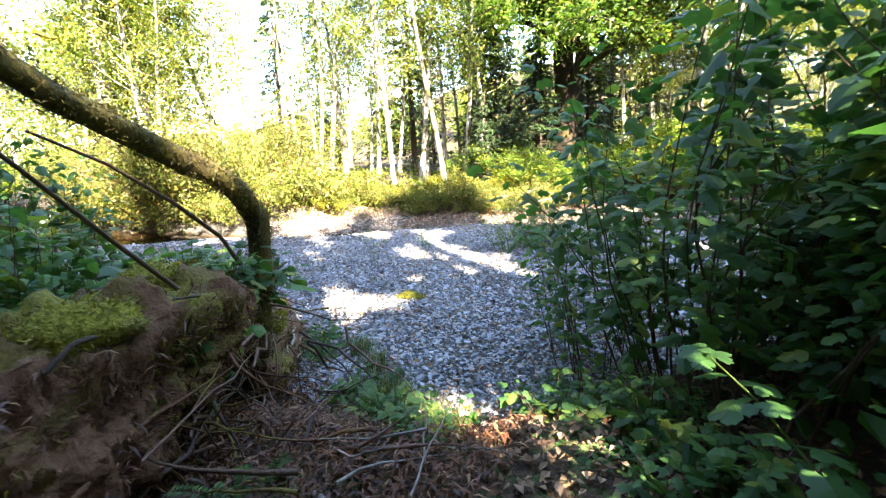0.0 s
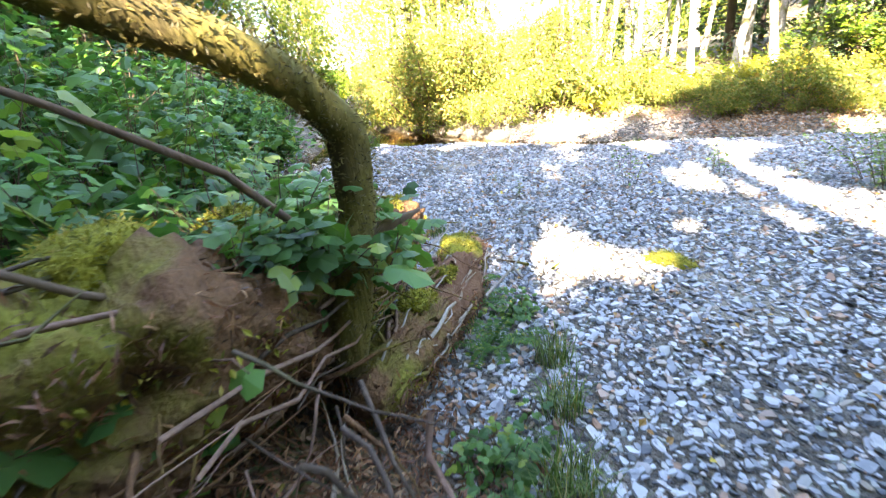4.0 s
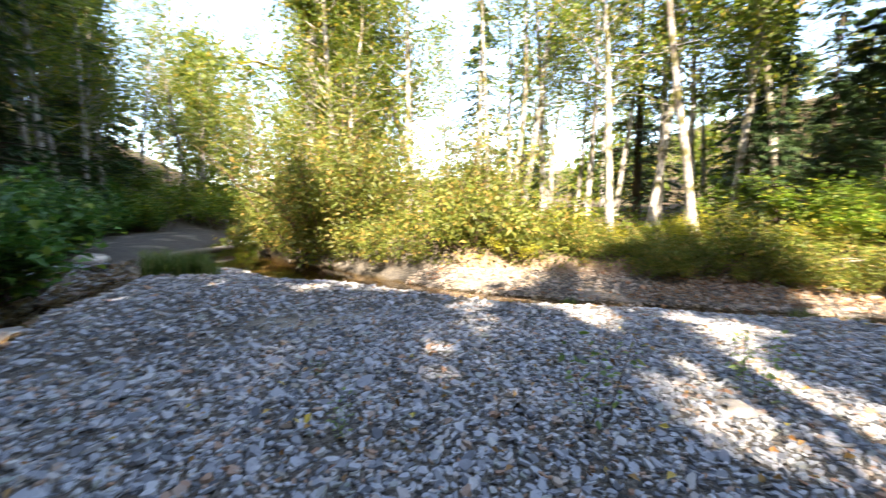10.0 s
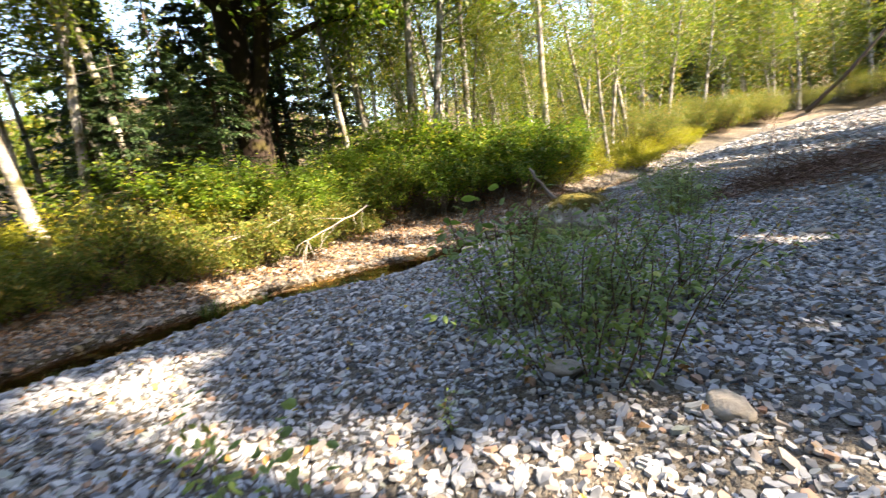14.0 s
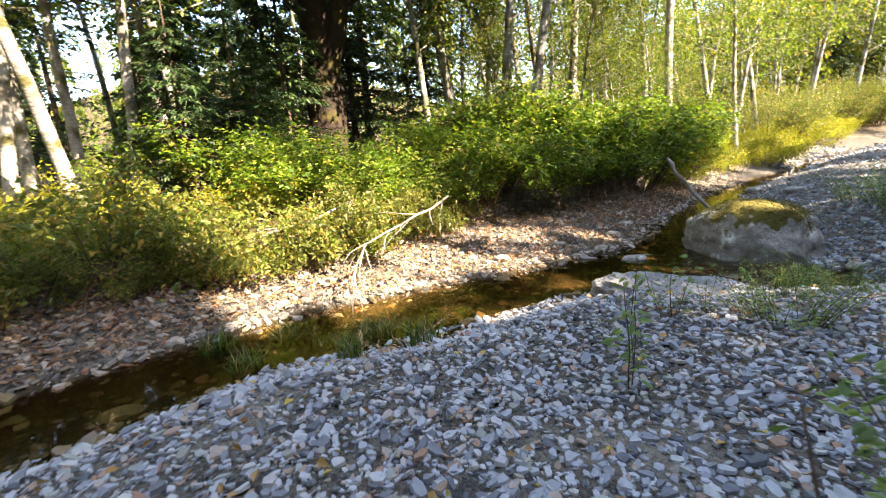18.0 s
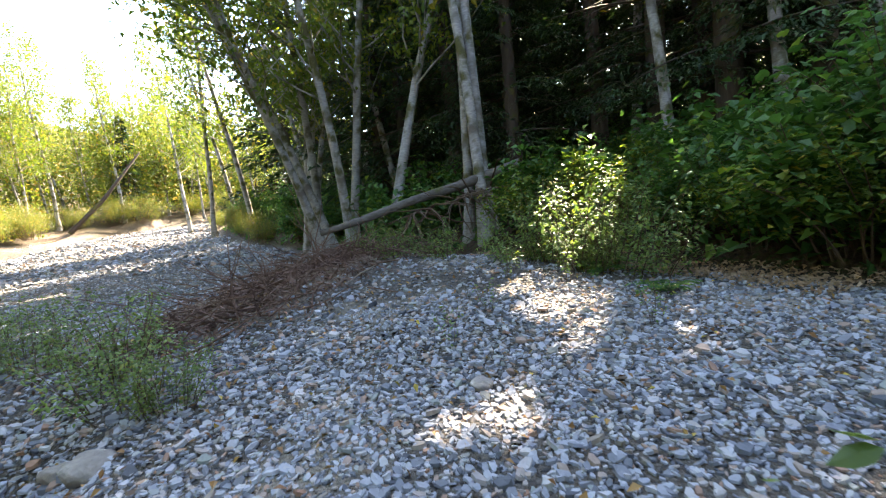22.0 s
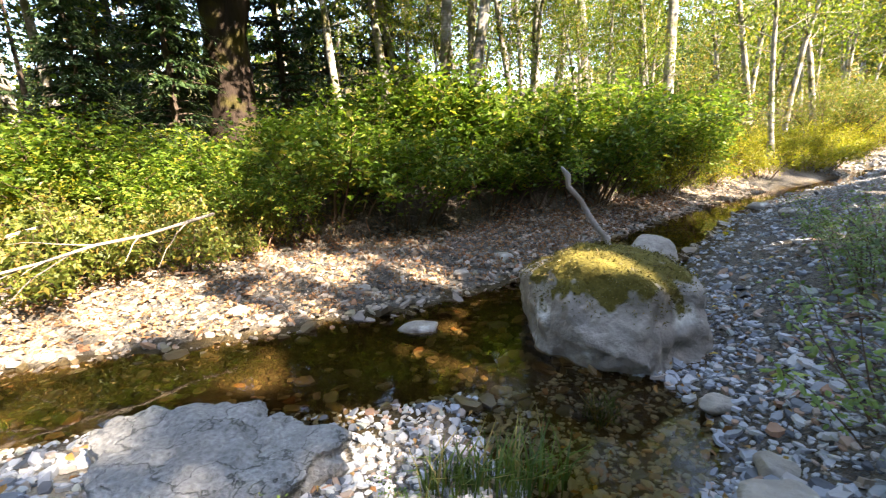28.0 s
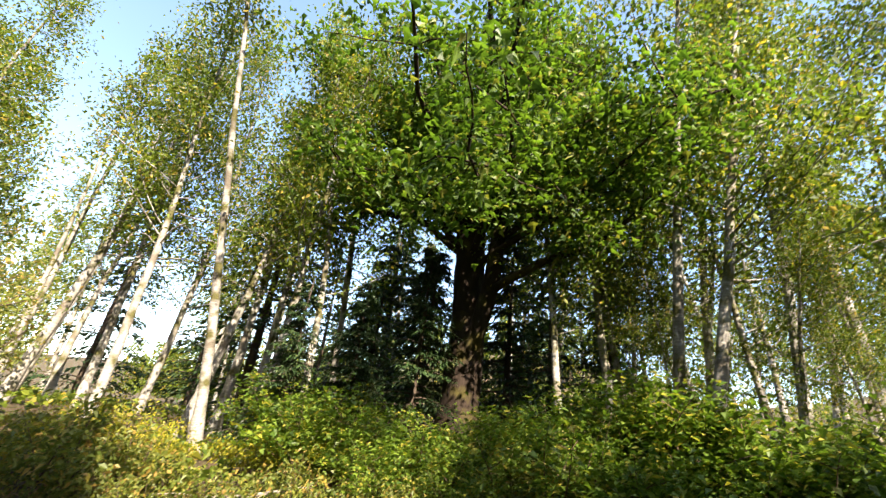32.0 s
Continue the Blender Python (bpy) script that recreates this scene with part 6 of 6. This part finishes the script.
for x, y, s in ((-5.2, 14.5, 1.0), (-4.5, 14.6, 1.1), (-3.5, 14.3, 1.0), (-4.8, 13.9, 0.9), (-3.8, 13.6, 0.8), (-3.1, 13.6, 0.8), (1.45, 13.6, 1.0), (1.2, 13.4, 0.9), (0.95, 13.35, 0.8), (2.15, 14.25, 0.8), (-3.2, 14.4, 0.7), (-2.8, 14.6, 0.6), (-3.6, 14.7, 0.7), (-2.4, 14.8, 0.5), (-4.1, 14.4, 0.7), (-5.4, 3.9, 0.6), (-7.7, 10.9, 0.9), (-8.4, 11.2, 0.9), (-6.6, 12.9, 0.9)):
    put(GRASS, x, y, s, x * 50, group="grass clumps by the water")
for k in range(26):
    x = prng.uniform(-13.5, -5.5)
    y = float(NEAR_BANK(x)) + prng.uniform(-0.9, 0.35)
    put(TALL_GRASS, x, y, prng.uniform(0.6, 1.0), prng.uniform(0, 360), group="tall grass on the near bank")
for k in range(10):
    put(TALL_GRASS, prng.uniform(-17, -14), prng.uniform(5.8, 6.9), prng.uniform(0.7, 1.0), prng.uniform(0, 360), group="tall grass at the bar's tip")
# thicket beside the logs
for x, y, s in ((-3.6, 0.9, 1.0), (-3.45, 1.35, 1.0), (-3.1, 0.95, 1.1), (-3.95, 1.75, 0.85), (-4.5, 2.1, 0.75), (-4.3, 1.5, 1.05), (-5.0, 2.0, 0.95), (-4.9, 1.0, 1.2), (-5.7, 1.3, 1.15), (-6.6, 1.6, 1.0), (-4.0, 0.0, 1.2), (-6.0, 0.2, 1.3), (-7.4, 0.8, 1.2), (-7.8, 1.7, 0.9), (-5.2, -0.6, 1.6), (-6.2, -1.8, 1.8), (-8.0, -1.2, 1.8), (-9.8, -0.6, 1.7), (-11.5, -0.2, 1.6), (-4.2, -1.4, 1.7), (-7.2, -2.8, 1.9), (-9.2, -2.6, 1.9), (-11.2, -1.8, 1.8), (-13, -0.4, 1.6), (-3.6, -2.4, 1.7), (-3.2, -0.4, 1.1), (-6.8, -0.9, 1.4), (-8.6, 0.3, 1.3), (-5.6, 2.5, 0.5), (-6.2, 2.5, 0.55), (-6.0, 2.75, 0.45), (-9.4, 1.0, 1.1), (-10.5, 0.5, 1.2)):
    put(BERRY[int(x * 10) % 2], x, y, s, x * 200, group="thimbleberry thicket on the near bank")
for x, y, s in ((-4.7, 1.3, 0.72), (-5.6, 0.7, 0.85), (-6.6, 0.9, 0.8), (-7.6, 0.6, 0.9), (-8.6, 0.9, 0.95), (-5.0, 0.2, 0.9), (-4.3, 0.8, 0.7), (-9.6, 0.4, 0.9), (-10.8, 0.9, 0.9), (-7.0, -0.3, 1.0), (-6.1, 1.6, 0.6)):
    put(SALMON[int(x * 10) % 2], x, y, s, x * 130, group="salmonberry bushes in the thicket")
for x, y, s in ((4.6, 4.4, 0.7), (5.9, 4.9, 0.75), (6.9, 5.4, 0.7), (3.6, 4.3, 0.6)):
    put(SALMON[int(x * 10) % 2], x, y, s, x * 130, group="salmonberry bushes on the downstream bank")
for k, (x, y, z, s) in enumerate(((-3.0, 2.05, 1.12, 1.1), (-3.3, 2.0, 1.16, 1.2), (-2.75, 1.75, 1.3, 1.1), (-3.55, 2.1, 1.08, 1.0), (-2.95, 1.5, 1.36, 1.2), (-3.25, 1.7, 1.3, 1.2), (-3.6, 1.85, 1.16, 1.2), (-2.6, 1.45, 1.4, 0.9))):
    put(HERB, x, y, s, x * 310, ground_z(x, y) - z + 0.08, label="leafy green herb growing on top of the root wad", group="leafy herbs on the root wad")
for x, y, s in ((-1.15, 1.45, 0.5), (-0.9, 1.85, 0.5), (-1.45, 1.95, 0.5), (-0.7, 1.45, 0.42), (-1.6, 2.4, 0.5), (-2.2, 2.9, 0.42), (-1.8, 2.55, 0.45), (-2.6, 3.2, 0.4)):
    put(TALL_GRASS, x, y, s, x * 90, label="feathery light green horsetail clump by the log", group="horsetails by the path")
# by the path where the walk begins
for x, y, s in ((0.45, 3.7, 0.9), (1.0, 3.1, 0.95), (1.6, 2.1, 0.9), (0.45, 4.7, 0.85), (1.8, 4.2, 1.0), (1.9, 2.9, 1.0), (2.5, 1.7, 0.95), (-0.35, 4.3, 0.7)):
    put(SALMON[int(x * 10) % 2], x + 0.3, y - 0.7, s, x * 130, group="salmonberry bushes beside the path")
for x, y, s in ((3.1, 0.6, 1.0), (2.9, 1.9, 1.05), (2.7, 2.8, 1.2), (1.75, 2.7, 1.15), (2.3, 1.4, 1.0), (1.2, 3.7, 1.1), (2.0, 3.6, 1.25)):
    put(SALMON[int(x * 10) % 2], x, y, s, x * 130, group="salmonberry bushes beside the path")
for x, y, s in ((-1.2, 2.05, 1.0), (-1.35, 2.35, 0.8), (-1.75, 2.35, 0.8), (-2.0, 2.6, 0.7), (-0.2, 2.4, 0.8), (0.4, 1.6, 0.7), (0.6, 0.9, 0.8), (0.35, 2.3, 0.9), (0.7, 1.9, 0.9), (-2.3, 2.9, 0.7), (-1.0, 1.75, 0.5), (-3.4, 3.9, 0.6), (-1.15, 2.0, 0.9), (-0.95, 1.8, 0.7), (-1.3, 2.5, 0.8)):
    put(HERB, x + 0.15, y - 0.5, s, x * 210, group="leafy herbs beside the path")
for x, y, s in ((-0.55, 2.85, 1.0), (-0.3, 3.3, 1.0), (-0.2, 2.7, 1.1), (0.1, 3.1, 1.1), (-0.75, 3.3, 0.8), (0.2, 2.5, 1.0), (-0.1, 2.1, 0.9), (0.3, 2.0, 1.0), (-0.5, 3.8, 0.9), (0.1, 3.8, 1.0)):
    put(COVER, x + 0.3, y - 0.45, s, x * 310, group="creeping herbs beside the path")


def toothed(lobes=5, n=40):
    """Outline of a palmate leaf with pointed lobes and small teeth, from the stalk round and back."""
    ring = []
    for k in range(n):
        a = 2 * math.pi * k / n
        r = 0.36 + 0.16 * abs(math.cos(a * lobes / 2)) ** 0.7 + (0.025 if k % 2 else -0.02)
        if abs(a - math.pi) < 0.5:
            r *= 0.62 + 0.38 * abs(a - math.pi) / 0.5
        ring.append((0.42 + r * 1.08 * math.cos(a), r * math.sin(a)))
    return tuple(ring)


PALMATE = toothed()


def sprig(eye_side, path, leaf_at, size, label):
    """A leafy cane close to the path; every large leaf is a piece of its own."""
    r = np.random.default_rng(int(size * 1000))
    root = thing("berry_cane", Matrix.Identity(4), label, "cane")
    part("stem", tube_mesh("stem", [path], L_GRASS if eye_side else TWIG, 6), root)
    pts = np.array([p for p, _ in path])
    for u, a in leaf_at:
        k = min(int(u * (len(pts) - 1)), len(pts) - 2)
        p = pts[k] + (pts[k + 1] - pts[k]) * (u * (len(pts) - 1) - k)
        d = np.array([[math.cos(a), math.sin(a), 0.15]])
        V, F = outline_leaves(p[None] + d * 0.02, size, r, PALMATE, 0.8, 0.3, 0.35, d)
        part("leaf", mesh_np("leaf", V, F, L_BERRY), root)
    return root


sprig(True, [((0.98, 0.33, 1.00), 0.006), ((0.90, 0.48, 1.25), 0.005), ((0.80, 0.63, 1.42), 0.005), ((0.68, 0.73, 1.54), 0.004), ((0.57, 0.80, 1.62), 0.003)],
      [(0.55, 0.6), (0.6, 3.4), (0.72, 2.6), (0.75, 5.6), (0.8, 0.9), (0.9, 3.6), (0.95, 1.5), (1.0, 2.4), (1.0, 4.3), (0.5, 5.2)], 0.105, "bright green berry cane with large leaves beside the path")


def make_fern(seed, n, ln):
    """A sword fern: arching fronds, each a rib with leaflets on both sides."""
    r = np.random.default_rng(seed)
    root = thing("sword_fern", Matrix.Identity(4), "green sword fern with arching fronds", "fern")
    for k in range(n):
        a = 6.283 * (k + r.uniform(0, 0.7)) / n
        rib = bent((0, 0, 0), (math.cos(a) * 0.7, math.sin(a) * 0.7, 0.8), ln * r.uniform(0.7, 1.1), 0.004, 0.001, r, 9, -1.3, 0.03)
        side = np.array([-math.sin(a), math.cos(a), 0])
        pts = np.array([p for p, _ in rib])
        q, d = [], []
        for u in np.linspace(0.12, 1, 26):
            i = min(int(u * 9), 8)
            p = pts[i] + (pts[i + 1] - pts[i]) * (u * 9 - i)
            for sg in (-1, 1):
                q.append(p)
                d.append(side * sg + (pts[i + 1] - pts[i]) * 2)
        rv, rf = tubes([rib], 3)
        V, F = leaves(np.array(q), ln * 0.13, r, 0.9, 0.3, 0.1, np.array(d) * 3, 0.15)
        V, F = join([(rv, rf), (V, F)])
        part("frond", mesh_np("frond", V, F, L_BERRY), root)
    return root


FERN = make_fern(91, 11, 0.75)
PROTOS.append(FERN)
for x, y, s in ((-2.75, -0.6, 1.0), (-3.2, 0.3, 1.1), (-3.7, 1.2, 1.0), (-3.7, 3.2, 0.7), (-1.2, 0.4, 0.5), (-4.4, 0.3, 1.2), (0.9, 0.2, 1.0), (-1.3, -0.5, 0.7), (-3.0, 3.0, 0.6), (5.2, 6.9, 0.8), (3.6, 7.0, 0.7), (-9, 1.5, 1.0), (-10.5, 1.8, 1.0)):
    put(FERN, x, y, s, x * 140, group="sword ferns on the near bank")

# ---------------------------------------------------------------- river stones
def stone_shapes(seed, n_shapes=10, sides=6):
    r = np.random.default_rng(seed)
    out = []
    for _ in range(n_shapes):
        a = np.sort(np.linspace(0, 6.283, sides, endpoint=False) + r.uniform(-0.35, 0.35, sides))
        rad = r.uniform(0.75, 1.1, sides)
        low = np.stack([np.cos(a) * rad * 0.95, np.sin(a) * rad * 0.95, np.full(sides, -0.45)], 1)
        hi = np.stack([np.cos(a) * rad * 0.85, np.sin(a) * rad * 0.85, 0.46 + r.uniform(-0.26, 0.26, sides)], 1)
        mid = np.array([[r.uniform(-0.2, 0.2), r.uniform(-0.2, 0.2), 0.56]])
        out.append(np.concatenate([low, hi, mid]))
    F = []
    for k in range(sides):
        j = (k + 1) % sides
        F += [(k, j, sides + j), (k, sides + j, sides + k), (sides + k, sides + j, 2 * sides)]
    return np.array(out), np.array(F)


SHAPES, STONE_F = stone_shapes(4)


def stones_at(x, y, size, rng, sink=0.25):
    """Flat angular cobbles: corners and triangles."""
    n = len(x)
    k = rng.integers(0, len(SHAPES), n)
    V = SHAPES[k].copy()
    V *= np.stack([size * rng.uniform(0.85, 1.3, n), size * rng.uniform(0.6, 0.9, n), size * rng.uniform(0.3, 0.62, n)], 1)[:, None, :] * 0.5
    a, ti, tj = rng.uniform(0, 6.283, n), rng.normal(0, 0.30, n), rng.normal(0, 0.30, n)
    c, s = np.cos(a)[:, None], np.sin(a)[:, None]
    X, Y, Z = V[..., 0], V[..., 1], V[..., 2]
    Z2 = Z + X * ti[:, None] + Y * tj[:, None]
    z = land(x, y)[0] + size * (0.28 - sink * 0.5) * rng.uniform(0.3, 1.2, n)
    V = np.stack([X * c - Y * s + x[:, None], X * s + Y * c + y[:, None], Z2 + z[:, None]], -1)
    m = V.shape[1]
    return V.reshape(-1, 3), (np.arange(n)[:, None, None] * m + STONE_F[None]).reshape(-1, 3)


WALK_LINE = [(-1.5, 3.0), (-2.2, 3.7), (-3.1, 4.2), (-3.7, 5.2), (-4.2, 6.5), (-3.8, 8.6), (-3.4, 10.2), (-2, 11.0), (0.6, 10.8), (1.0, 11.4)]


def gravel(name, n, x0, x1, lo, hi, mean, spread, seed, keep, mat, label):
    rng, x, y = scatter(n, x0, x1, lo, hi, seed)
    k = keep(x, y, rng)
    x, y = x[k], y[k]
    size = np.clip(mean * np.exp(rng.normal(0, spread, len(x))), 0.022, mean * 2.4)
    V, F = stones_at(x, y, size, rng)
    return tagged(part(name, mesh_np(name, V, F, mat), ground, label), kind="stuff")


def dry(x, y):
    return land(x, y)[0] > WATER_Z + 0.01


gravel("near_cobbles", 115000, -8.5, 4.5, lambda x: NEAR_BANK(x) + 0.0, lambda x: BAR_EDGE(x) + 0.15, 0.045, 0.38, 201, lambda x, y, r: (r.random(len(x)) < np.exp(-np.clip(to_line(x, y, WALK_LINE) - 1.6, 0, 9) * 0.38)), STONE, "blue-grey flat river cobbles")
gravel("bar_cobbles", 50000, -19, 26, lambda x: NEAR_BANK(x) + 0.1, lambda x: BAR_EDGE(x) + 0.1, 0.066, 0.36, 202, lambda x, y, r: (to_line(x, y, WALK_LINE) > 2.2) & (to_line(x, y, MOUND) > 1.3 + 0.3 * r.normal(size=len(x))) & (r.random(len(x)) < np.where(x > 12, 0.5, 1.0)), STONE, "blue-grey flat river cobbles")
gravel("far_cobbles", 15000, -13, 14, lambda x: FAR_EDGE(x) - 0.25, lambda x: FAR_BANK(x) + 0.3, 0.066, 0.5, 203, lambda x, y, r: dry(x, y) | (r.random(len(x)) < 0.3), SILTY, "pale sunlit stones below the far bank")
gravel("bend_cobbles", 15000, 20, 56, lambda x: NEAR_BANK(x) + 0.2, lambda x: FAR_BANK(x) + 0.2, 0.17, 0.4, 206, lambda x, y, r: r.random(len(x)) < 1.1 - x / 80, STONE, "pale stones of the bar at the far bend")
gravel("creek_cobbles", 3800, -13, 12, lambda x: BAR_EDGE(x) - 0.1, lambda x: FAR_EDGE(x) + 0.1, 0.11, 0.45, 204, lambda x, y, r: ~dry(x, y) & (r.random(len(x)) < 0.25 + 0.75 * (x > 0.8)), WET, "brown wet stones in the creek bed")
gravel("side_stream_stones", 2500, -20, -7, lambda x: NEAR_BANK(x) - 0.2, lambda x: NEAR_BANK(x) + 2.2, 0.15, 0.4, 205, lambda x, y, r: to_line(x, y, SIDE_STREAM) < 1.1, WET, "dark wet stones along the side stream")

# the stones nearest to the walk, one by one
srng = np.random.default_rng(301)
stone_meshes = []
for k in range(10):
    V = SHAPES[k] * np.array([0.5, 0.36, 0.24])
    stone_meshes.append(mesh_np("stone", V, STONE_F, STONE))
placed = 0
while placed < 300:
    x, y = srng.uniform(-8, 4), srng.uniform(2.5, 14.3)
    if to_line(np.array([x]), np.array([y]), WALK_LINE)[0] > 2.6 or y > float(BAR_EDGE(x)) - 0.1 or y < float(NEAR_BANK(x)) + 0.2:
        continue
    s = float(np.clip(0.068 * math.exp(srng.normal(0, 0.25)), 0.045, 0.11))
    ob = new("cobble", stone_meshes[placed % 10])
    ob.parent = ground
    ob.matrix_world = pose(x, y, ground_z(x, y) + s * 0.12, srng.normal() * 9, srng.normal() * 9, srng.uniform(0, 360)) @ Matrix.Diagonal((s, s, s, 1))
    placed += 1
for ob in PROTOS:
    drop_proto(ob)
